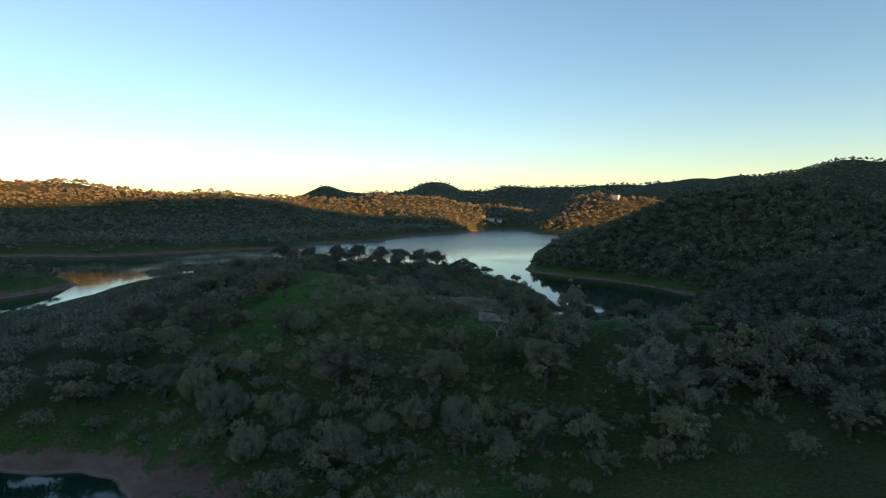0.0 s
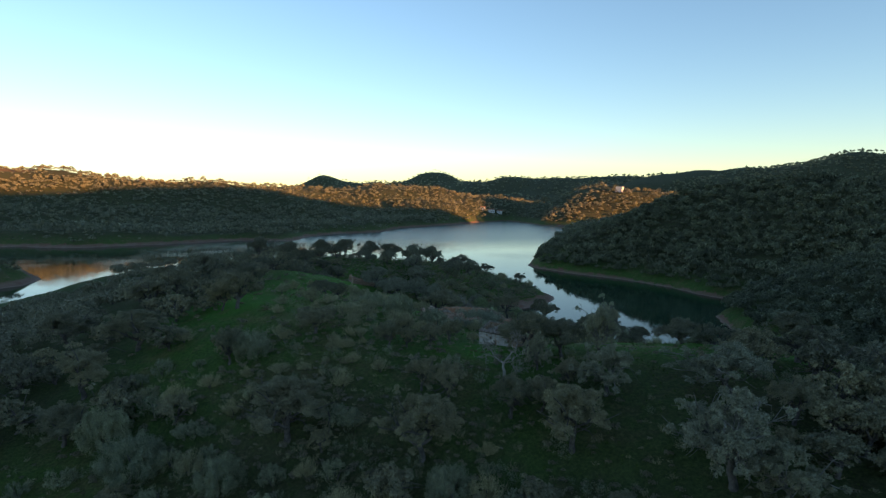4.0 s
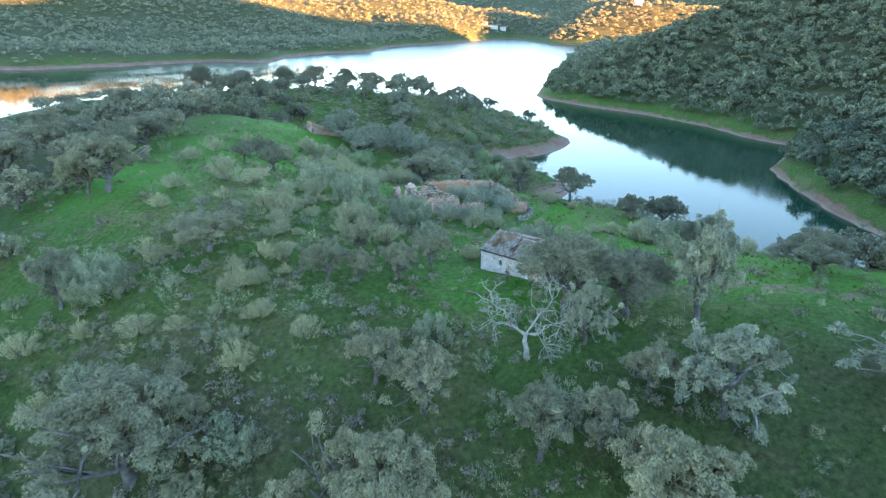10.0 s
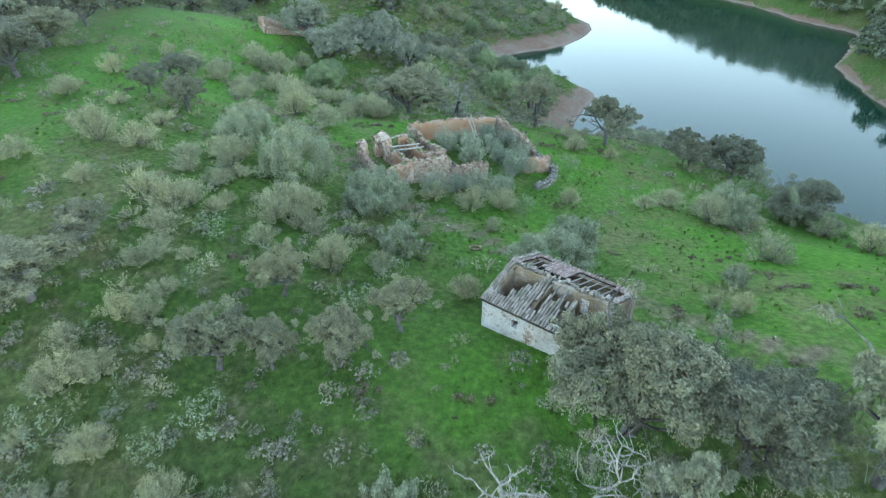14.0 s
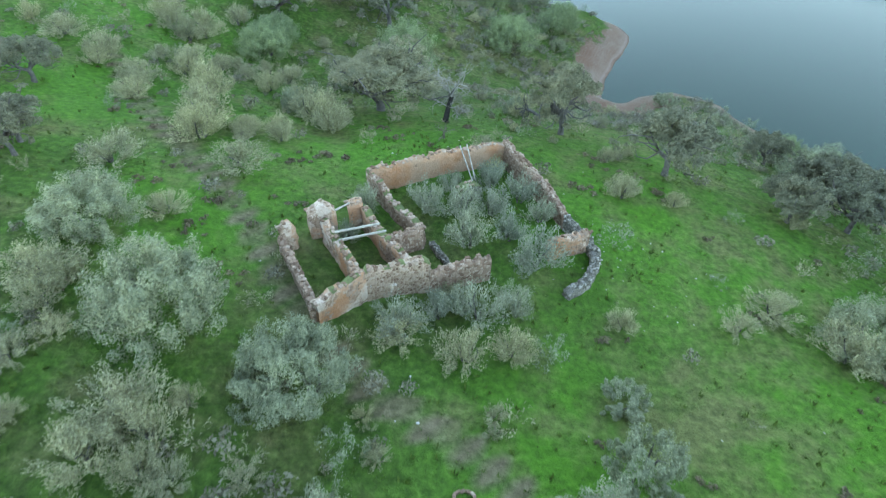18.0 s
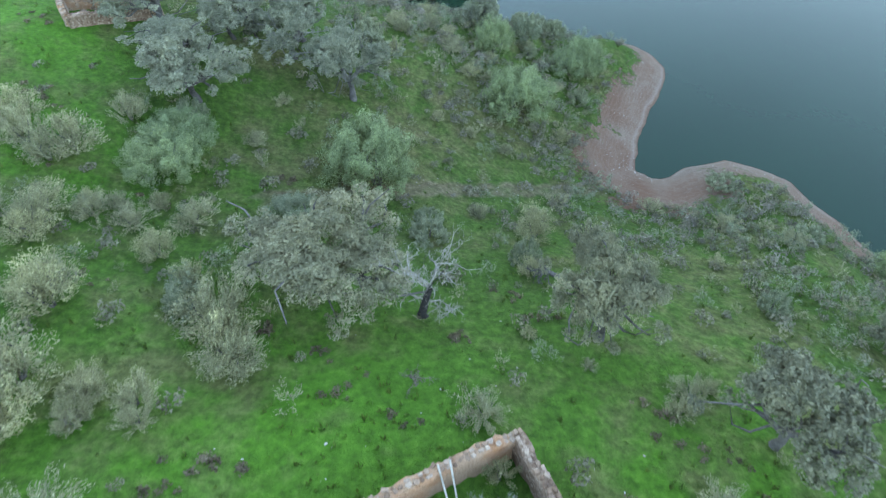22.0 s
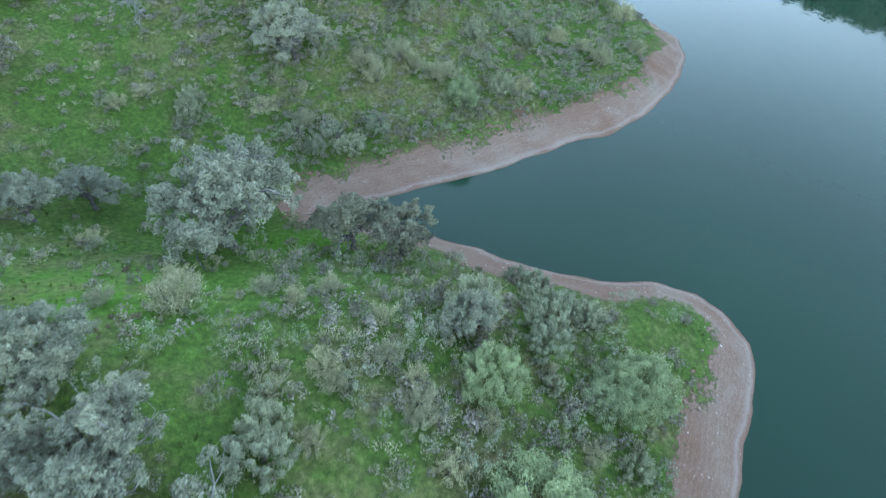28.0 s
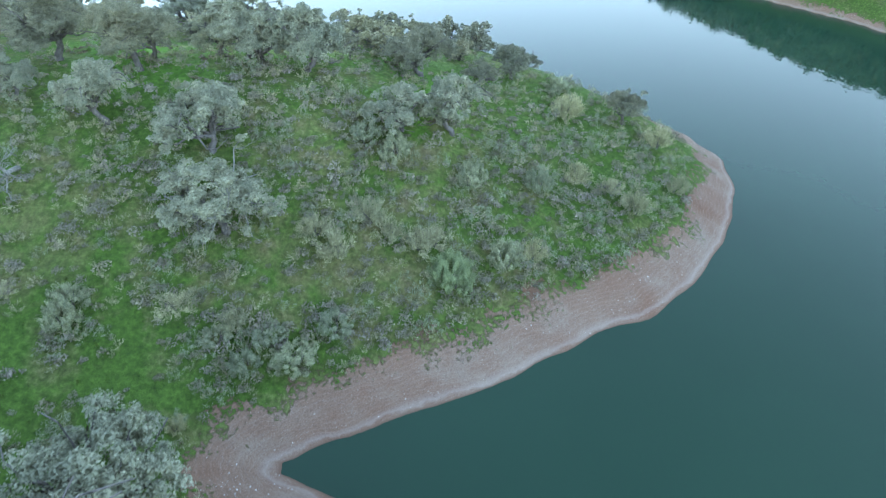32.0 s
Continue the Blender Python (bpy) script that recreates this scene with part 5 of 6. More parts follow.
    stand("olive_scrub", "young wild olive shoots scattered over the slope", "scrub", np.stack([x, y, 0.6 + 0.9 * rng.random(len(x)) ** 2], 1), [tufts(np.random.default_rng(320 + i), 15, 34, 1.25, 0.066, 0.24) for i in range(6)], OLIVE_LEAF, 46, 0.1)


def plant_grass():
    """Grass tufts over the pasture under the line of flight."""
    def keep(x, y):
        h, sd = height(x, y), shore_distance(x, y)
        dry = np.clip(np.exp(-((x - 13) / 18) ** 2 - ((y - 206) / 17) ** 2) + 0.8 * np.exp(-((x - 2) / 36) ** 2 - ((y - 266) / 20) ** 2), 0, 0.9)
        return np.where((h > 2.6) & (sd > 4), (0.25 + 0.25 * np.sin(x / 3.1 + np.sin(y / 2.3)) * np.sin(y / 4.2)) * (1 - dry), 0)
    pats = []
    for i in range(6):
        rng = np.random.default_rng(330 + i)
        n = 9
        a = rng.random(n) * 6.28
        p = np.stack([np.cos(a), np.sin(a), np.zeros(n)], 1) * rng.random(n)[:, None] * 0.6
        tip = p + np.stack([np.cos(a) * 0.3, np.sin(a) * 0.3, 0.5 + 0.5 * rng.random(n)], 1)
        side = np.stack([-np.sin(a), np.cos(a), np.zeros(n)], 1) * 0.13
        v = np.stack([p - side, p + side, tip], 1).reshape(-1, 3)
        pats.append((v, np.arange(3 * n).reshape(-1, 3)))
    x, y, rng = scatter(47, (-34, 84, 44, 300), 0.62, keep)
    stand("grass_tufts", "tufts of fresh green grass over the pasture", "grass", np.stack([x, y, 0.14 + 0.24 * rng.random(len(x)) ** 1.5], 1), pats, GRASS_BLADE, 48, 0.02)


def plant_cushions():
    """Low brown cushions of dead bramble and thistle in the pasture."""
    def keep(x, y):
        lush = sum(np.exp(-((x - cx) / ax) ** 2 - ((y - cy) / ay) ** 2) for cx, cy, ax, ay in MEADOWS)
        return np.where((height(x, y) > 3) & (shore_distance(x, y) > 5) & clear_of(x, y, HOUSES, 1, 0.5), np.clip(lush, 0, 1) * 0.55, 0)
    x, y, rng = scatter(51, (-40, 100, 56, 300), 4.2, keep)
    spots = [(px + rng.normal() * 0.7, py + rng.normal() * 0.4, rng.uniform(0.15, 0.42)) for px, py in zip(x, y) for _ in range(int(rng.integers(2, 8)))]
    stand("bramble_cushions", "low brown cushions of dead bramble in the pasture", "scrub", spots, [dome_pattern(340 + i, 60, 0.2, 5, 0.4, 0.15) for i in range(5)], DRY_LEAF, 52, 0.03)


def branch_tree(name, seed, tall, spread, levels, mat, label, x, y, lean=(0, 0), trunk_mat=None, trunk=0.16, first=2, rise=(0.15, 0.8), thick=0.42):
    """A bare dead tree of forked crooked branches."""
    rng = np.random.default_rng(seed)
    root = new(name)
    root.matrix_basis = Matrix.Translation((x, y, ground_at(x, y)))
    top = Vector((lean[0], lean[1], tall * 0.38))
    line = bent((0, 0, -0.3), top, rng, 0.08, 5)
    t = new("trunk", quick_mesh("trunk", *tube(line, np.linspace(trunk * 1.3, trunk * 0.8, 5), 8), trunk_mat or mat, True))
    t.parent = root

    def grow(start, way, length, radius, level, pieces):
        """A crooked branch with side shoots, each crooked in turn."""
        n = 7 if level else 5
        at, line_, ways = start.copy(), [start.copy()], []
        for i in range(n):
            way = (way + Vector(rng.normal(size=3)) * 0.34 + Vector((0, 0, 0.04 if i < n - 2 else -0.05))).normalized()
            at = at + way * length / n
            line_.append(at.copy())
            ways.append(way.copy())
        pieces.append(tube(line_, np.linspace(radius, radius * 0.42, n + 1), 5 if level > 1 else 3))
        if level == 0:
            return
        for i in range(first, n + 1):
            if rng.random() < 0.82:
                side = (ways[i - 1] * 0.7 + Vector(rng.normal(size=3)) * 0.62).normalized()
                grow(line_[i], side, length * rng.uniform(0.30, 0.52), radius * (1 - 0.55 * i / n) * 0.72, level - 1, pieces)
    turn = rng.random() * 6.28
    for i in range(6):
        a = turn + i * 1.05 + rng.normal() * 0.2
        pieces = []
        grow(top if i % 2 else line[3], Vector((math.cos(a), math.sin(a), rng.uniform(*rise))).normalized(), spread * rng.uniform(0.42, 0.62), trunk * thick, levels, pieces)
        limb = new("branch", quick_mesh("branch", *join(pieces), mat, True))
        limb.parent = root
    return tagged(root, label, "dead tree")


def antlered_tree(seed, x, y, limbs, label):
    """A dead oak: a crooked trunk and long limbs that end in wide antler-like heads of twigs."""
    rng = np.random.default_rng(seed)
    root = new("dead_tree")
    root.matrix_basis = Matrix.Translation((x, y, ground_at(x, y)))
    fork = Vector((-0.25, 0.35, 1.9))
    line = bent((0, 0, -0.3), fork, rng, 0.06, 5)
    t = new("trunk", quick_mesh("trunk", *tube(line, np.linspace(0.26, 0.16, 5), 8), DEAD_BARK, True))
    t.parent = root

    def shoot(at, way, length, radius, level, pieces):
        pts = [at.copy()]
        n = 5
        for i in range(n):
            way = (way + Vector(rng.normal(size=3)) * 0.36).normalized()
            at = at + way * length / n
            pts.append(at.copy())
            if level and i > 0 and rng.random() < 0.85:
                shoot(at, (way * 0.55 + Vector(rng.normal(size=3)) * 0.7).normalized(), length * rng.uniform(0.38, 0.62), radius * 0.62, level - 1, pieces)
        pieces.append(tube(pts, np.linspace(radius, radius * 0.5, n + 1), 4 if level else 3))
    for elbow, tip, thick in limbs:
        elbow, tip = Vector(elbow), Vector(tip)
        pts = bent(fork, elbow, rng, 0.10, 5) + bent(elbow, tip, rng, 0.16, 5)[1:]
        pieces = [tube(pts, np.linspace(thick, thick * 0.42, len(pts)), 6)]
        for k in range(3, len(pts)):
            for _ in range(2 if k > 4 else 1):
                way = ((pts[k] - pts[k - 1]).normalized() * 0.5 + Vector(rng.normal(size=3)) * 0.75).normalized()
                shoot(pts[k], way, rng.uniform(1.1, 1.9), thick * 0.40, 2, pieces)
        limb = new("branch", quick_mesh("branch", *join(pieces), DEAD_BARK, True))
        limb.parent = root
    return tagged(root, label, "dead tree")


def bare_trees():
    antlered_tree(5, 10.0, 111.9, [((-1.9, 1.3, 3.5), (-3.0, 0.8, 5.2), 0.12), ((1.4, 2.2, 3.0), (1.6, 1.8, 5.4), 0.10), ((1.2, 0.3, 2.7), (2.7, -0.1, 3.3), 0.085),
                                   ((0.6, -0.6, 2.3), (1.1, -1.0, 1.5), 0.06), ((-1.2, 0.2, 2.6), (-2.9, 0.0, 3.2), 0.07)], "bleached dead oak with crooked bare branches beside the house")
    branch_tree("dead_tree", 8, 6.4, 6.2, 3, DEAD_BARK, "half-dead oak with pale bare twigs on a charred trunk", 6.3, 174.0, (0.3, 0.2), CHARRED, 0.24, 1, (0.5, 1.6), 0.3)
    ob = branch_tree("fallen_tree", 12, 5.0, 5.6, 3, LICHEN_BARK, "fallen dead tree with grey bare branches in the grass", -27.2, 265.6, (0.4, 0), None, 0.2)
    ob.matrix_basis = ob.matrix_basis @ Matrix.Translation((0, 0, 0.4)) @ Matrix.Rotation(1.35, 4, "X")
    ob = branch_tree("fallen_tree", 17, 3.4, 2.2, 2, BARK, "grey snag of a fallen oak lying on the slope", 15.0, 178.6, (0.3, 0), None, 0.16)
    ob.matrix_basis = ob.matrix_basis @ Matrix.Translation((0, 0, 0.35)) @ Matrix.Rotation(-1.2, 4, "Y")
    branch_tree("dead_bush", 21, 1.4, 1.9, 3, DRY_TWIG, "tangled dead bush of grey brown twigs in the grass", 5.9, 168.2, (0.1, 0), None, 0.05, 1, (0.4, 1.4), 0.5)


plant_near()
plant_foreshore()
plant_flanks()
plant_scrub()
plant_grass()
plant_cushions()
bare_trees()
# ---- buildings ----
def make_rubble(name, stones, mortar, plaster=None, cover=0.5):
    m, n, l, b = material(name, 0.93, 0.15)
    pos = n.new("ShaderNodeNewGeometry").outputs["Position"]
    warp = n.new("ShaderNodeMix")
    warp.data_type = "VECTOR"
    warp.inputs[0].default_value = 0.08
    l.new(pos, warp.inputs[4])
    nz = n.new("ShaderNodeTexNoise")
    nz.inputs["Scale"].default_value = 3.0
    l.new(pos, nz.inputs["Vector"])
    l.new(nz.outputs["Color"], warp.inputs[5])
    v = n.new("ShaderNodeTexVoronoi")
    v.inputs["Scale"].default_value = 6.0
    l.new(warp.outputs[1], v.inputs["Vector"])
    sep = n.new("ShaderNodeSeparateColor")
    l.new(v.outputs["Color"], sep.inputs[0])
    col = node_ramp(n, l, sep.outputs[0], stones)
    gap = n.new("ShaderNodeTexVoronoi")
    gap.feature = "DISTANCE_TO_EDGE"
    gap.inputs["Scale"].default_value = 6.0
    l.new(warp.outputs[1], gap.inputs["Vector"])
    seam = node_ramp(n, l, gap.outputs["Distance"], [(0.02, (1, 1, 1)), (0.09, (0, 0, 0))])
    col = node_mix(n, l, seam, col, mortar)
    big, fine = node_noise(n, l, 0.9, 5, 0.65, pos), node_noise(n, l, 7.0, 5, 0.7, pos)
    bump = node_math(n, l, "ADD", node_math(n, l, "MULTIPLY", gap.outputs["Distance"], 2.0), fine)
    if plaster:
        face = node_ramp(n, l, node_math(n, l, "ADD", big, node_math(n, l, "MULTIPLY", fine, 0.35)), [(cover, (0, 0, 0)), (cover + 0.06, (1, 1, 1))])
        coat = node_ramp(n, l, node_noise(n, l, 0.55, 4, 0.6, pos), plaster)
        coat = node_mix(n, l, 0.55, coat, node_ramp(n, l, fine, [(0.3, (0.62, 0.6, 0.57)), (0.65, (1.1, 1.1, 1.1))]), "MULTIPLY")
        col = node_mix(n, l, face, col, coat)
    l.new(col, b.inputs["Base Color"])
    node_bump(n, l, b, bump, 0.8, 0.06)
    return m


STONE_TONES = [(0.0, (0.150, 0.088, 0.058)), (0.4, (0.240, 0.150, 0.103)), (0.7, (0.312, 0.212, 0.155)), (1.0, (0.370, 0.275, 0.208))]
RUBBLE = make_rubble("rubble_masonry", STONE_TONES, (0.20, 0.135, 0.098))
PALE_RENDER = make_rubble("streaked_cream_render", STONE_TONES, (0.36, 0.26, 0.18), [(0.34, (0.42, 0.22, 0.11)), (0.44, (0.50, 0.36, 0.25)), (0.54, (0.64, 0.57, 0.50))], 0.8)
STAINED = make_rubble("ochre_stained_rubble", STONE_TONES, (0.25, 0.155, 0.10), [(0.36, (0.36, 0.17, 0.09)), (0.55, (0.36, 0.225, 0.15))], 0.45)
DARK_RUBBLE = make_rubble("mossy_dry_stone", [(0.0, (0.105, 0.092, 0.074)), (0.6, (0.215, 0.190, 0.155)), (1.0, (0.350, 0.320, 0.275))], (0.075, 0.072, 0.05))
OLD_RENDER = make_rubble("peeling_ochre_render", STONE_TONES, (0.28, 0.19, 0.135), [(0.36, (0.36, 0.165, 0.085)), (0.50, (0.42, 0.245, 0.158)), (0.58, (0.50, 0.385, 0.305))], 0.63)
WHITEWASH = make_rubble("weathered_whitewash", STONE_TONES, (0.40, 0.36, 0.32), [(0.30, (0.34, 0.315, 0.295)), (0.55, (0.52, 0.495, 0.475))], 0.61)
INSIDE = make_rubble("stained_inner_plaster", STONE_TONES, (0.34, 0.26, 0.2), [(0.30, (0.16, 0.105, 0.072)), (0.50, (0.26, 0.185, 0.12)), (0.66, (0.46, 0.40, 0.33))], 0.45)


def make_piece(name, tones, rough=0.9, scale=9.0, moss=None, islands=False):
    m, n, l, b = material(name, rough, 0.2)
    info = n.new("ShaderNodeObjectInfo")
    pos = n.new("ShaderNodeNewGeometry").outputs["Position"]
    f = node_noise(n, l, scale, 5, 0.7, pos)
    chance = n.new("ShaderNodeNewGeometry").outputs["Random Per Island"] if islands else info.outputs["Random"]
    col = node_mix(n, l, 0.7, node_ramp(n, l, chance, tones), node_ramp(n, l, f, [(0.3, (0.55, 0.55, 0.55)), (0.7, (1.25, 1.25, 1.25))]), "MULTIPLY")
    if moss:
        col = node_mix(n, l, node_ramp(n, l, node_noise(n, l, 1.6, 4, 0.6, pos), [(0.5, (0, 0, 0)), (0.62, (0.7, 0.7, 0.7))]), col, moss)
    l.new(col, b.inputs["Base Color"])
    node_bump(n, l, b, f, 0.6, 0.03)
    return m


STONE = make_piece("field_stone", STONE_TONES)
PALE_STONE = make_piece("pale_stone", [(0.0, (0.22, 0.18, 0.15)), (1.0, (0.48, 0.45, 0.41))], islands=True)
BANK_STONE = make_piece("bank_stone", [(0.0, (0.15, 0.088, 0.062)), (0.7, (0.25, 0.18, 0.14)), (1.0, (0.42, 0.37, 0.32))], islands=True)
GREY_TILE = make_piece("lichened_clay_tile", [(0.0, (0.175, 0.138, 0.110)), (0.5, (0.245, 0.196, 0.158)), (1.0, (0.330, 0.276, 0.228))], 0.9, 12.0, (0.11, 0.115, 0.075))
RED_TILE = make_piece("faded_clay_tile", [(0.0, (0.20, 0.130, 0.108)), (0.5, (0.265, 0.180, 0.152)), (1.0, (0.33, 0.24, 0.205))], 0.9, 12.0)
TIMBER = make_bark("weathered_timber", (0.10, 0.085, 0.07), (0.28, 0.25, 0.215), 4.0)
DECK = make_bark("dark_roof_boards", (0.035, 0.027, 0.021), (0.10, 0.08, 0.062), 4.0)
PALE_POLE = make_bark("bleached_pole", (0.20, 0.178, 0.148), (0.39, 0.355, 0.30), 3.0)
FLOOR_EARTH = make_piece("rubble_floor_earth", [(0.0, (0.035, 0.028, 0.022)), (1.0, (0.06, 0.05, 0.04))], 0.95, 5.0, (0.04, 0.07, 0.02))
MOSS_TOP = make_piece("mossy_wall_top", [(0.0, (0.10, 0.12, 0.05)), (1.0, (0.14, 0.16, 0.06))], 0.95, 6.0)


def stone_mesh(seed, name, mat, size=(1, 1, 1)):
    rng = np.random.default_rng(seed)
    bm = bmesh.new()
    bmesh.ops.create_cube(bm, size=1.0)
    bmesh.ops.bevel(bm, geom=bm.edges[:], offset=0.2, segments=1, affect="EDGES")
    for v in bm.verts:
        v.co = Vector((v.co.x * size[0], v.co.y * size[1], v.co.z * size[2])) * rng.uniform(0.85, 1.15)
    me = bpy.data.meshes.new(name)
    bm.to_mesh(me)
    bm.free()
    me.materials.append(mat)
    return me


COPING = [stone_mesh(400 + i, "stone", STONE, (0.27, 0.20, 0.15)) for i in range(6)]
DARK_COPING = [stone_mesh(410 + i, "stone", DARK_RUBBLE, (0.28, 0.22, 0.16)) for i in range(5)]


def rubble_wall(root, line, thick, mat, seed, base, copings=COPING, name="wall", label="", moss=0.0, rough=0.04, gap=0.27):
    """A ruined masonry wall along line (x, y, height above ground), as a part of root; loose stones lie along its top."""
    rng = np.random.default_rng(seed)
    pts = []
    for (ax, ay, ah), (bx, by, bh) in zip(line, line[1:]):
        n = max(1, int(math.hypot(bx - ax, by - ay) / 0.3))
        pts += [(ax + (bx - ax) * i / n, ay + (by - ay) * i / n, ah + (bh - ah) * i / n) for i in range(n)]
    pts.append(line[-1])
    rows, verts, faces, tops = 6, [], [], []
    for i, (x, y, h) in enumerate(pts):
        px, py = pts[max(i - 1, 0)], pts[min(i + 1, len(pts) - 1)]
        dx, dy = py[0] - px[0], py[1] - px[1]
        d = math.hypot(dx, dy) or 1
        sx, sy = -dy / d * thick / 2, dx / d * thick / 2
        z0 = ground_at(x, y) - 0.35
        h = h + rng.normal() * 0.09 + 0.35
        ring = []
        for k in range(rows):
            ring.append((x + sx, y + sy, z0 + h * k / (rows - 1)))
        for k in range(rows - 1, -1, -1):
            ring.append((x - sx, y - sy, z0 + h * k / (rows - 1)))
        verts += [(p[0] + rng.normal() * rough - base[0], p[1] + rng.normal() * rough - base[1], p[2] + rng.normal() * rough * 0.6 - base[2]) for p in ring]
        tops.append((x, y, z0 + h, math.atan2(dy, dx)))
    m = 2 * rows
    for i in range(len(pts) - 1):
        faces += [(i * m + k, i * m + k + 1, (i + 1) * m + k + 1, (i + 1) * m + k) for k in range(m - 1)]
    for e in (0, len(pts) - 1):
        faces += [(e * m + k, e * m + k + 1, e * m + m - 2 - k, e * m + m - 1 - k) for k in range(rows - 1)]
    me = quick_mesh(name, verts, faces, mat)
    if moss:
        me.materials.append(MOSS_TOP)
        for i in range(len(pts) - 1):
            if rng.random() < moss:
                me.polygons[i * (m - 1) + rows - 1].material_index = 1
    wall = new(name, me)
    wall.parent = root
    if label:
        tagged(wall, label)
    walked = 0.0
    for (x, y, z, a), (x2, y2, *_r) in zip(tops, tops[1:]):
        walked += math.hypot(x2 - x, y2 - y)
        if walked < gap or rng.random() < moss * 0.7:
            continue
        walked = 0.0
        for side in (-0.26, 0.26):
            if rng.random() < 0.12:
                continue
            st = new("stone", copings[int(rng.integers(len(copings)))])
            st.parent = wall
            ox, oy = -math.sin(a) * thick * side, math.cos(a) * thick * side
            st.matrix_basis = Matrix.Translation((x + ox - base[0] + rng.normal() * 0.03, y + oy - base[1] + rng.normal() * 0.03, z - base[2] + rng.uniform(-0.03, 0.05))) @ Euler(
                (rng.normal() * 0.15, rng.normal() * 0.15, a + rng.normal() * 0.4)).to_matrix().to_4x4() @ Matrix.Diagonal((*(rng.uniform(0.7, 1.2) for _ in range(3)), 1))
    return wall


def pole(root, name, a, b, r, mat, base, label=""):
    rng = np.random.default_rng(int(abs(a[0]) * 100) + 7)
    line = [p - Vector(base) for p in bent(a, b, rng, 0.015, 2)]
    v, f = tube(line, [r, r * 0.8], 7)
    ob = new(name, quick_mesh(name, v, f, mat, True))
    ob.parent = root
    if label:
        tagged(ob, label)
    return ob


def farm_ruin():
    bx, by = 5.0, 153.0
    base = (bx, by, ground_at(bx, by))
    root = tagged(new("ruined_farmhouse"), "roofless farmhouse ruin of crumbling rubble walls on the grass", "ruin")
    root.matrix_basis = Matrix.Translation(base)
    w = lambda line, mat, seed, **k: rubble_wall(root, line, k.pop("thick", 0.46), mat, seed, base, **k)
    w([(-0.6, 146.5, 1.0), (-0.9, 147.4, 1.1), (-2.3, 149.9, 1.0), (-3.4, 151.9, 1.2)], RUBBLE, 1, label="bare brown rubble wall")
    w([(-3.4, 151.9, 1.7), (-2.9, 152.3, 2.1), (-2.75, 152.5, 1.6)], OLD_RENDER, 2, name="pillar", label="broken wall end")
    w([(-0.5, 146.5, 1.4), (0.7, 147.6, 1.9), (1.8, 148.7, 2.2)], OLD_RENDER, 3, label="front wall with peeling ochre render", moss=0.25)
    w([(1.8, 148.7, 2.2), (3.3, 149.5, 2.3), (4.9, 149.9, 2.5), (5.3, 150.05, 2.2)], PALE_RENDER, 18, label="front wall with streaked cream and orange render", moss=0.25)
    w([(5.3, 150.05, 2.2), (5.6, 150.15, 1.4), (6.3, 150.5, 1.6), (7.6, 151.0, 1.9), (8.9, 151.5, 1.7)], RUBBLE, 19, label="front wall of bare pinkish rubble")
    w([(1.5, 148.9, 2.0), (0.1, 151.3, 1.7), (-1.1, 153.2, 1.9)], OLD_RENDER, 4, label="inner wall with mossy top", moss=0.6)
    w([(-2.1, 153.5, 2.0), (-1.3, 153.9, 2.4), (-0.5, 154.1, 2.1)], OLD_RENDER, 5, thick=0.7, name="pillar", label="rounded masonry stub with orange render")
    w([(4.5, 150.1, 2.0), (2.6, 152.5, 1.8), (1.1, 155.0, 1.9)], OLD_RENDER, 6, label="inner wall with mossy top", moss=0.6)
    w([(0.1, 155.0, 1.9), (1.0, 155.3, 2.1)], OLD_RENDER, 7, thick=0.7, name="pillar", label="broken wall end")
    w([(2.7, 152.6, 1.6), (4.8, 154.0, 1.7)], RUBBLE, 8, label="short stone cross wall")
    w([(4.8, 154.0, 1.6), (3.9, 155.3, 1.4), (2.6, 156.9, 1.2), (1.7, 158.2, 1.7), (1.0, 159.1, 1.9)], RUBBLE, 9, label="stone yard wall with mossy top", moss=0.4)
    w([(1.0, 159.1, 2.0), (3.2, 160.5, 1.9), (6.0, 162.1, 1.9), (8.4, 163.5, 1.8), (10.7, 164.7, 2.0)], STAINED, 10, label="long back wall of ochre-stained rubble")
    w([(10.7, 164.7, 2.1), (11.8, 162.4, 2.0), (12.9, 160.1, 1.9), (13.7, 158.5, 1.7), (14.4, 157.0, 1.0)], RUBBLE, 11, label="brown dry-stone yard wall", gap=0.3)
    w([(14.4, 157.0, 1.1), (14.9, 156.0, 1.0), (15.4, 154.9, 1.5)], DARK_RUBBLE, 12, label="broken stretch of grey yard wall", copings=DARK_COPING)
    w([(15.4, 154.9, 1.6), (14.0, 154.2, 1.5), (12.7, 153.6, 1.4)], OLD_RENDER, 13, label="low wall with pinkish render")
    w([(15.5, 155.4, 0.8), (15.9, 154.2, 0.7), (15.7, 152.9, 0.6), (14.9, 151.5, 0.6), (13.5, 150.4, 0.5)], DARK_RUBBLE, 14, thick=0.6, name="curved_wall", label="low curved dry-stone wall", copings=DARK_COPING, gap=0.28)
    w([(7.0, 158.7, 1.0), (7.7, 159.3, 1.2), (8.5, 159.9, 1.0)], DARK_RUBBLE, 15, thick=0.8, name="wall_stub", label="mossy stump of an inner wall", moss=0.8)
    w([(5.4, 153.9, 0.4), (6.2, 152.6, 0.35), (7.0, 151.3, 0.4)], DARK_RUBBLE, 16, thick=0.32, name="footing", label="low footing of a fallen wall", copings=DARK_COPING)
    z = ground_at(1, 152) + 1.85
    pole(root, "beam", (-0.25, 152.1, z + 0.1), (2.35, 152.95, z + 0.1), 0.085, PALE_POLE, base, "bleached roof beam across the room")
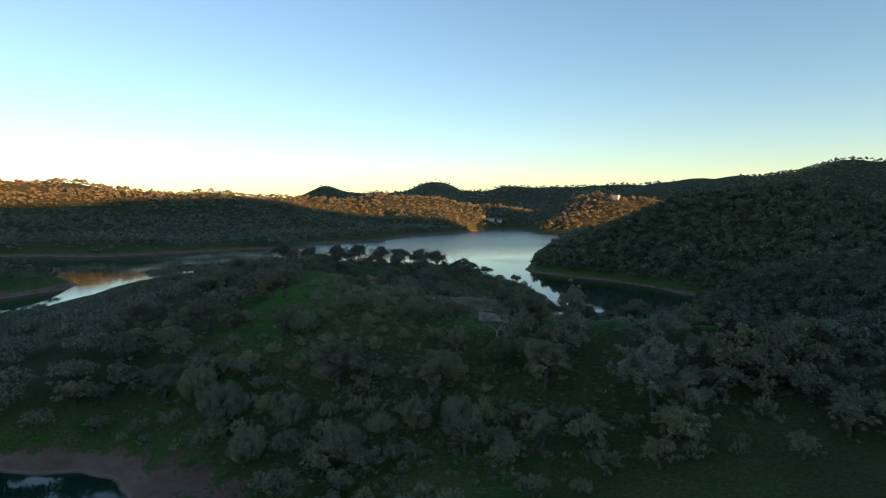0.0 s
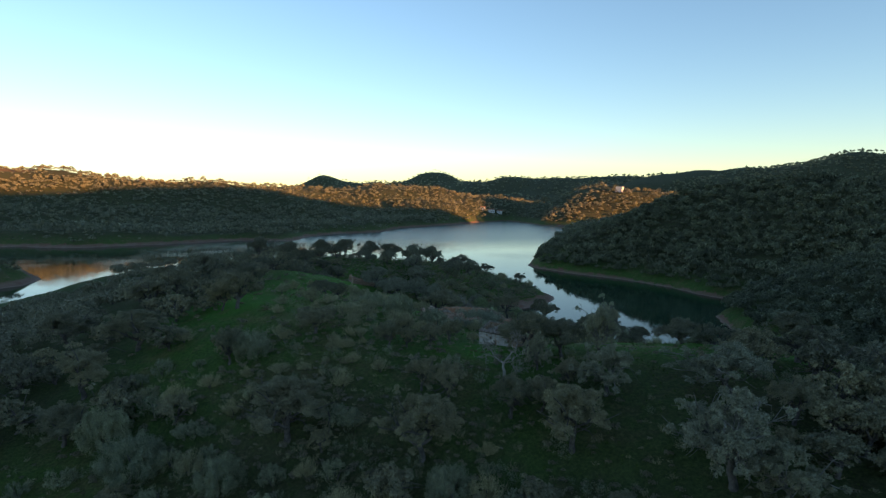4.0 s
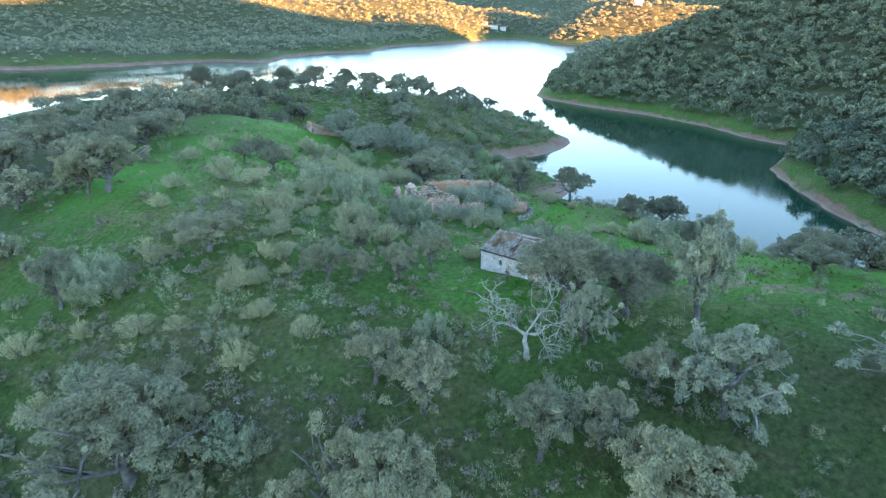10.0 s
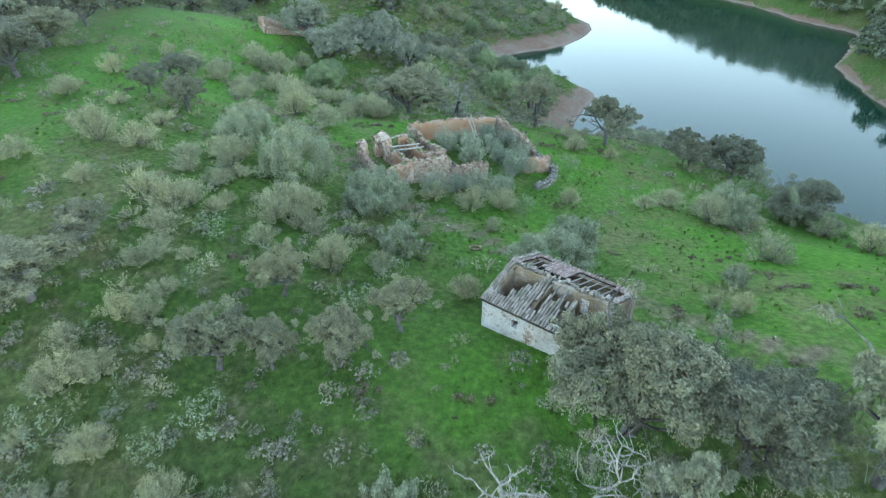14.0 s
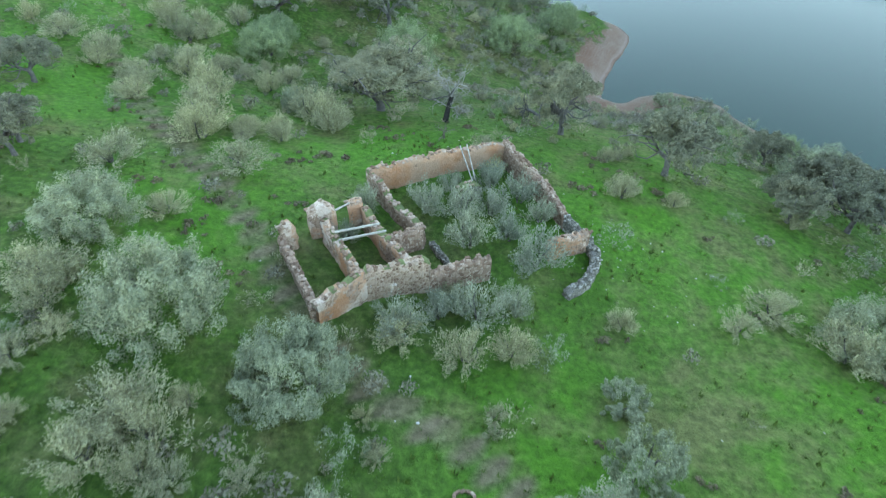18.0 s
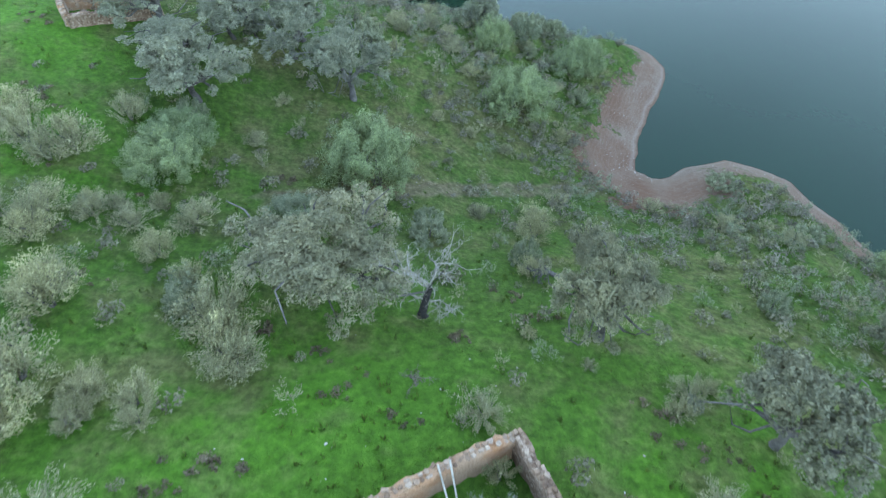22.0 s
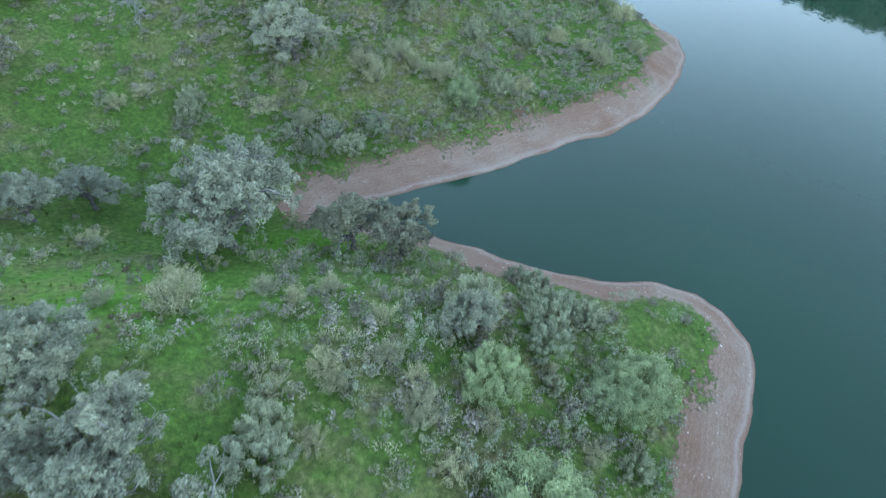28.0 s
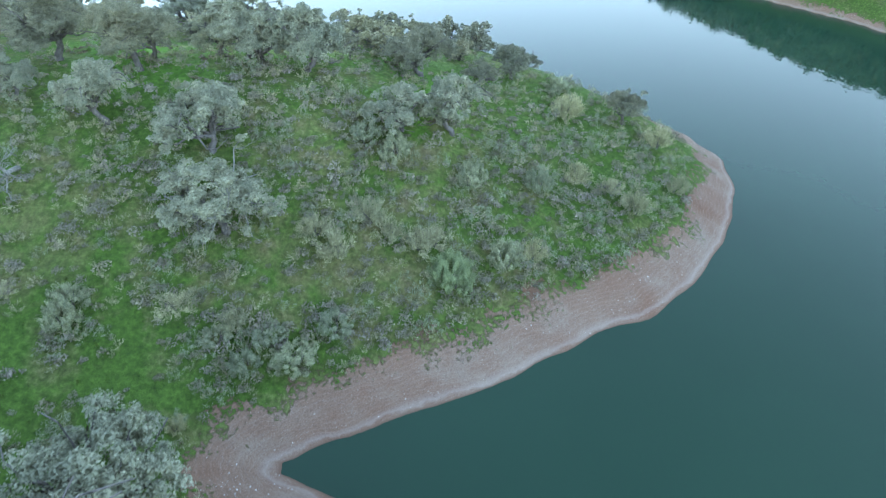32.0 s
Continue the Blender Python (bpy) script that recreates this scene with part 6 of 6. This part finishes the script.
    pole(root, "beam", (0.05, 151.5, z), (2.75, 152.4, z), 0.085, PALE_POLE, base, "bleached roof beam across the room")
    pole(root, "beam", (-0.5, 154.0, z + 0.2), (0.3, 154.9, z + 0.1), 0.07, PALE_POLE, base, "short bleached lintel")
    g = ground_at(8, 161)
    pole(root, "pole", (7.2, 162.9, g + 2.1), (8.1, 160.2, g + 0.9), 0.05, PALE_POLE, base, "leaning bleached pole")
    pole(root, "pole", (7.7, 163.1, g + 2.1), (8.3, 160.3, g + 0.9), 0.05, PALE_POLE, base, "leaning bleached pole")


def far_ruin():
    bx, by = -23.0, 205.8
    base = (bx, by, ground_at(bx, by))
    root = tagged(new("ruined_sheepfold"), "low roofless stone ruin on the grassy hilltop", "ruin")
    root.matrix_basis = Matrix.Translation(base)
    a, b, c, d = (-25.1, 201.8), (-26.5, 204.4), (-20.9, 209.8), (-19.5, 207.2)
    for i, (p, q, h) in enumerate(((a, d, (1.0, 0.9)), (a, b, (1.2, 1.7)), (b, c, (1.7, 1.3)), (d, c, (0.9, 1.0)))):
        mid = ((p[0] + q[0]) / 2, (p[1] + q[1]) / 2, h[1] + 0.15)
        rubble_wall(root, [(*p, h[0]), mid, (*q, h[1])], 0.5, OLD_RENDER if i in (1, 2) else RUBBLE, 40 + i, base, label="roofless stone wall")


def box_part(name, root, mat, lo, hi, label="", rough=0.0, seed=0, cuts=1):
    rng = np.random.default_rng(seed)
    bm = bmesh.new()
    bmesh.ops.create_cube(bm, size=1.0)
    if cuts > 1:
        bmesh.ops.subdivide_edges(bm, edges=bm.edges[:], cuts=cuts - 1, use_grid_fill=True)
    for v in bm.verts:
        v.co = Vector([lo[i] + (v.co[i] + 0.5) * (hi[i] - lo[i]) + (rng.normal() * rough if rough else 0) for i in range(3)])
    return part(name, bm, mat, root, label)


def panel(bm, pts, y0, y1, axis):
    """A prism: the outline pts (along, z) drawn from y0 to y1 across."""
    def at(p, q):
        return (p[0], q, p[1]) if axis == "u" else (q, p[0], p[1])
    a, b = [bm.verts.new(at(p, y0)) for p in pts], [bm.verts.new(at(p, y1)) for p in pts]
    bm.faces.new(a)
    bm.faces.new(b[::-1])
    for i in range(len(pts)):
        j = (i + 1) % len(pts)
        bm.faces.new((a[i], a[j], b[j], b[i]))


DEBRIS = [stone_mesh(430 + i, "debris", (STONE, FLOOR_EARTH, GREY_TILE)[i % 3]) for i in range(6)]


def stone_house():
    ax, ay, turn, length, width, eave, ridge = 7.1, 126.8, -0.668, 7.05, 5.85, 2.25, 3.25
    gz = ground_at(ax, ay) - 0.05
    root = tagged(new("stone_house"), "abandoned whitewashed stone house with a half-collapsed tiled roof", "house")
    root.matrix_basis = Matrix.Translation((ax, ay, gz)) @ Matrix.Rotation(turn, 4, "Z")
    t, half = 0.45, width / 2
    low = -1.6                                   # footing below the slope

    def wall(name, pieces, mat, axis, a, b, label):
        bm = bmesh.new()
        for pts in pieces:
            panel(bm, pts, a, b, axis)
        bmesh.ops.recalc_face_normals(bm, faces=bm.faces[:])
        return part(name, bm, mat, root, label)

    def rect(u0, z0, u1, z1):
        return [(u0, z0), (u1, z0), (u1, z1), (u0, z1)]
    w1, w2 = (2.1, 2.5, 1.05, 1.6), (5.4, 5.9, 0.9, 1.5)
    wall("front_wall", [rect(0, low, length, 0.9), rect(0, 0.9, w1[0], eave), rect(w1[0], 0.9, w1[1], w1[2]), rect(w1[0], w1[3], w1[1], eave), rect(w1[1], 0.9, w2[0], eave),
                        rect(w2[0], w2[3], w2[1], eave), rect(w2[1], 0.9, length, eave)], WHITEWASH, "u", 0, t, "weathered whitewashed front wall with a small window")
    wall("back_wall", [rect(0, low, length, eave)], INSIDE, "u", width - t, width, "stone back wall")
    gable = [(t, low), (width - t, low), (width - t, eave + 0.1), (half, ridge), (t, eave + 0.1)]
    wall("gable_wall", [gable], INSIDE, "v", 0.002, t, "gable wall with stained plaster")
    wall("gable_wall", [gable], INSIDE, "v", length - t, length - 0.002, "gable wall with pale plaster")
    door = (5.5, 6.25, 1.9)
    wall("spine_wall", [rect(t, low, door[0], ridge - 0.05), rect(door[0], door[2], door[1], ridge - 0.05), rect(door[1], low, length - t, ridge - 0.05)], INSIDE, "u", half - 0.22, half + 0.22, "inner spine wall with a doorway")
    wall("cross_wall", [[(t, low), (half - 0.22, low), (half - 0.22, 2.95), (1.2, 2.6), (t, 2.1)]], INSIDE, "v", 2.75, 3.05, "inner wall with yellowed plaster")
    wall("cross_wall", [[(t, low), (half - 0.22, low), (half - 0.22, 2.7), (t, 1.9)]], INSIDE, "v", 4.55, 4.8, "broken inner wall")
    wall("cross_wall", [[(half + 0.22, low), (width - t, low), (width - t, 2.0), (half + 0.22, 2.9)]], INSIDE, "v", 3.3, 3.6, "inner wall at the back")
    box_part("floor_rubble", root, FLOOR_EARTH, (t, t, -0.6), (length - t, width - t, -0.02), "dark earth floor with fallen rubble", 0.05, 5, 6)
    heap = np.random.default_rng(71)
    for i in range(64):
        u, v, s = heap.uniform(0.6, length - 0.6), heap.uniform(0.6, width - 0.6), 0.10 + 0.22 * heap.random() ** 2
        me = DEBRIS[i % 6]
        ob = new("debris", me)
        ob.parent = root
        ob.matrix_basis = Matrix.Translation((u, v, 0.05)) @ Euler((heap.normal() * 0.4, heap.normal() * 0.4, heap.random() * 6)).to_matrix().to_4x4() @ Matrix.Diagonal((s * 1.6, s * 1.3, s * 0.8, 1))
    for lo, hi in (((6.28, half - 0.234, 0.2), (6.58, half - 0.222, 2.75)), ((4.95, half - 0.234, 1.9), (5.45, half - 0.222, 2.9)), ((length - t - 0.014, 1.2, 0.3), (length - t - 0.002, 2.5, 2.4))):
        box_part("plaster_patch", root, WHITEWASH, lo, hi, "patch of white plaster left on the wall")
    frame_bm = bmesh.new()
    panel(frame_bm, rect(w1[0] + 0.01, w1[2] + 0.01, w1[0] + 0.05, w1[3] - 0.01), 0.2, 0.26, "u")
    panel(frame_bm, rect(w1[1] - 0.05, w1[2] + 0.01, w1[1] - 0.01, w1[3] - 0.01), 0.2, 0.26, "u")
    part("window_frame", frame_bm, TIMBER, root, "grey wooden window frame")
    slope = math.atan2(ridge - eave, half)
    run = half / math.cos(slope) + 0.25
    rng = np.random.default_rng(77)
    tile_v, tile_f = [], []
    for j, (yy, r) in enumerate(((0.0, 0.083), (0.44, 0.068))):
        for k in range(7):
            a = math.pi * k / 6
            tile_v.append((math.cos(a) * r, yy, math.sin(a) * r * 1.1))
    for k in range(6):
        tile_f.append((k, k + 1, k + 8, k + 7))
    tiles = {m.name: quick_mesh("tile", tile_v, tile_f, m, True) for m in (GREY_TILE, RED_TILE)}

    def slope_place(front, u, s):
        """A spot on the roof: u along the house, s metres up from the eave."""
        v, z = -0.22 + s * math.cos(slope), eave - 0.02 + (s - 0.22) * math.sin(slope)
        return (u, v, z) if front else (u, width - v, z)

    def covered(front, u, s):
        if front:
            if s < 0.5:
                return u < 6.4
            gap = 0.4 < u < 0.85 + 0.72 * (s - 0.5) + 0.10 * math.sin(9 * s) and s > 0.7
            slot = 2.75 + 0.1 * s < u < 3.45 and s > 0.9
            top = 3.4 < u < 4.6 and s > 2.0 + 0.25 * math.sin(8 * u)
            return not (gap or slot or top or u > 4.5 + 0.15 * math.sin(7 * s) and u < 6.75)
        return s < 0.55 or u < 0.45 or u > 6.6 or (1.7 + 0.2 * math.sin(6 * s) < u < 3.3 and s < 2.6) or (u > 5.9 and s < 0.95)
    decks = [bmesh.new(), bmesh.new()]
    for front in (True, False):
        mat = GREY_TILE if front else RED_TILE
        for i in range(37):
            u = 0.05 + i * 0.19
            for c in range(9):
                s = 0.0 + c * 0.355
                if s > run - 0.35 or not covered(front, u, s + 0.2):
                    continue
                x, y, z = slope_place(front, u, s)
                ob = new("tile", tiles[mat.name])
                ob.parent = root
                ob.matrix_basis = Matrix.Translation((x + rng.normal() * 0.012, y, z + 0.07 + rng.uniform(0, 0.025))) @ Euler((slope - 0.05 + rng.normal() * 0.03, rng.normal() * 0.05, rng.normal() * 0.05)).to_matrix().to_4x4() if front else (
                    Matrix.Translation((x + rng.normal() * 0.012, y, z + 0.07 + rng.uniform(0, 0.025))) @ Matrix.Rotation(math.pi, 4, "Z") @ Euler((slope - 0.05 + rng.normal() * 0.03, rng.normal() * 0.05, rng.normal() * 0.05)).to_matrix().to_4x4())
                p, q = slope_place(front, u - 0.096, s), slope_place(front, u + 0.096, s + 0.36)
                d = 0.045
                pts = [(p[0], p[1], p[2] + 0.02), (q[0], p[1], p[2] + 0.02), (q[0], q[1], q[2] + 0.02), (p[0], q[1], q[2] + 0.02)]
                top = [decks[0 if front else 1].verts.new(k) for k in pts]
                bot = [decks[0 if front else 1].verts.new((k[0], k[1], k[2] - d)) for k in pts]
                decks[0 if front else 1].faces.new(top)
                decks[0 if front else 1].faces.new(bot[::-1])
                for k in range(4):
                    decks[0 if front else 1].faces.new((top[k], bot[k], bot[(k + 1) % 4], top[(k + 1) % 4]))
    for bm in decks:
        bmesh.ops.remove_doubles(bm, verts=bm.verts[:], dist=0.002)
        part("roof_deck", bm, DECK, root, "remains of the reed and board roof deck")
    for i in range(74):
        ob = new("ridge_tile", tiles["lichened_clay_tile"])
        ob.parent = root
        ob.matrix_basis = Matrix.Translation((0.05 + i * 0.094, half + rng.normal() * 0.09, ridge + rng.uniform(-0.03, 0.05))) @ Euler((rng.normal() * 0.15, rng.normal() * 0.15, rng.normal() * 0.5)).to_matrix().to_4x4() @ Matrix.Diagonal((rng.uniform(0.8, 1.4), rng.uniform(0.5, 0.9), 1.1, 1))
    for u in (0.2, length - 0.2):
        for front in (True, False):
            for c in range(17):
                x, y, z = slope_place(front, u + rng.normal() * 0.06, c * 0.172 + 0.1)
                ob = new("verge_tile", tiles["lichened_clay_tile"])
                ob.parent = root
                ob.matrix_basis = Matrix.Translation((x, y, z + 0.1)) @ Matrix.Rotation(0 if front else math.pi, 4, "Z") @ Euler((slope + rng.normal() * 0.1, rng.normal() * 0.1, math.pi / 2 + rng.normal() * 0.3)).to_matrix().to_4x4() @ Matrix.Diagonal((1.1, 0.75, 1.1, 1)) @ Matrix.Translation((0, -0.22, 0))
    base = (0, 0, 0)
    for i, u in enumerate((3.7, 4.2, 4.7, 5.2, 5.7)):
        pole(root, "rafter", (u, half + 0.2, ridge - 0.18), (u + 0.1, width - 0.2, eave + 0.02), 0.05, TIMBER, base, "bare grey rafter")
    for i, (u, v0, v1) in enumerate(((3.5, half - 0.2, 0.5), (4.1, half - 0.2, 0.6), (0.9, half + 0.2, width - 0.3), (1.4, half + 0.2, width - 0.3))):
        pole(root, "rafter", (u, v0, ridge - 0.15), (u + 0.05, v1, eave + (0.05 if v1 > 1 else 0.1)), 0.05, TIMBER, base, "bare grey rafter")


def far_buildings():
    white, n, l, b = material("white_render", 0.8, 0.3)
    f = node_noise(n, l, 0.8, 4, 0.6, n.new("ShaderNodeTexCoord").outputs["Object"])
    l.new(node_ramp(n, l, f, [(0.3, (0.46, 0.46, 0.45)), (0.7, (0.55, 0.55, 0.54))]), b.inputs["Base Color"])
    roof_mat = make_piece("red_roof", [(0.0, (0.25, 0.13, 0.09)), (1.0, (0.30, 0.17, 0.12))])
    glass, n, l, b = material("dark_window", 0.1, 0.5)
    b.inputs["Base Color"].default_value = (0.02, 0.025, 0.03, 1)
    x, y, top = 303, 1084, 63.0
    g = ground_at(x, y)
    tower = tagged(new("white_tower"), "tall white block tower on the far hillside", "tower")
    tower.matrix_basis = Matrix.Translation((x, y, g)) @ Matrix.Rotation(-0.62, 4, "Z")
    box_part("shaft", tower, white, (-3.5, -4, -1), (4.5, 4, top - g - 3))
    box_part("upper_block", tower, white, (-5.5, -4.5, max(1.0, top - g - 5)), (5.5, 4.5, top - g))
    box_part("base_block", tower, white, (-6, -5, -1), (-3.6, 4, max(2.0, top - g - 9)))
    for i, (dx, dy, w, h) in enumerate(((0, 0, 14, 5.5), (17, 6, 10, 4.5), (-15, 4, 9, 4.0))):
        x, y = 88 + dx, 1196 + dy
        g = ground_at(x, y)
        villa = tagged(new("lakeside_house"), "low white house on the far lake shore", "house", "houses on the far shore")
        villa.matrix_basis = Matrix.Translation((x, y, g))
        box_part("wall", villa, white, (-w / 2, -4, -1.5), (w / 2, 4, h))
        bm = bmesh.new()
        panel(bm, [(-4.6, h), (4.6, h), (0, h + 2.0)], -w / 2 - 0.5, w / 2 + 0.5, "v")
        part("roof", bm, roof_mat, villa)
        for k in range(int(w / 3.5)):
            box_part("window", villa, glass, (-w / 2 + 1 + k * 3.4, -4.06, 1.6), (-w / 2 + 2.3 + k * 3.4, -3.9, 2.9))


def stone_ring():
    """A small trough-like ring of pale stones in the pasture."""
    x, y = 7.2, 137.2
    root = tagged(new("stone_trough"), "small ring of pale stones lying in the grass", "trough")
    root.matrix_basis = Matrix.Translation((x, y, ground_at(x, y)))
    rng = np.random.default_rng(96)
    shapes = [stone_mesh(460 + i, "stone", STONE, (0.24, 0.13, 0.2)) for i in range(4)]
    for i in range(11):
        a = 6.283 * i / 11
        st = new("stone", shapes[i % 4])
        st.parent = root
        st.matrix_basis = Matrix.Translation((0.44 * math.cos(a), 0.26 * math.sin(a), 0.06)) @ Euler((rng.normal() * 0.1, rng.normal() * 0.1, a + 1.57 + rng.normal() * 0.2)).to_matrix().to_4x4()


def loose_stones():
    rng = np.random.default_rng(91)
    pats = []
    for i in range(5):
        me = stone_mesh(450 + i, "pattern", PALE_STONE, (1.0, 0.8, 0.55))
        v = np.array([tuple(p.co) for p in me.vertices])
        tri = []
        for p in me.polygons:
            ids = list(p.vertices)
            tri += [(ids[0], ids[k], ids[k + 1]) for k in range(1, len(ids) - 1)]
        pats.append((v, np.array(tri)))
        bpy.data.meshes.remove(me)
    rows = []
    for cx, cy, ax, ay, n in ((19, 153, 4, 4, 70), (16, 156, 3, 5, 50), (4, 146, 8, 4, 40), (27.5, 205, 2.5, 1.5, 60), (-4.5, 243.5, 3, 2.5, 70), (22.5, 199, 2.5, 1.2, 70), (9, 192.5, 8, 1.5, 80), (0, 165, 16, 6, 50), (12, 134, 12, 8, 40), (-14, 242, 5, 3, 40)):
        rows += [(cx + rng.normal() * ax * 0.6, cy + rng.normal() * ay * 0.6, 0.05 + 0.11 * rng.random() ** 2) for _ in range(n)]
    rows = [r for r in rows if ground_at(r[0], r[1]) > 0.05]
    stand("loose_stones", "pale loose stones strewn over grass and bank", "stones", rows, pats, PALE_STONE, 92, 0.02)
    k = rng.integers(3, 34, 5200)                # along the bare bank
    a, b, u = np.array(EAST_SHORE)[k], np.array(EAST_SHORE)[k + 1], rng.random((5200, 1))
    spot = a + (b - a) * u
    spot = spot + np.stack([-rng.random(5200) ** 1.3 * 5.5, rng.normal(size=5200) * 1.6], 1)
    dry = (height(spot[:, 0], spot[:, 1]) > 0.03) & (height(spot[:, 0], spot[:, 1]) < 3.2)
    rows = np.column_stack([spot, 0.03 + 0.13 * rng.random(5200) ** 3])[dry]
    stand("bank_gravel", "reddish and grey gravel strewn over the bare bank", "stones", rows, pats, BANK_STONE, 93, 0.015)


stone_house()
farm_ruin()
far_ruin()
far_buildings()
stone_ring()
loose_stones()
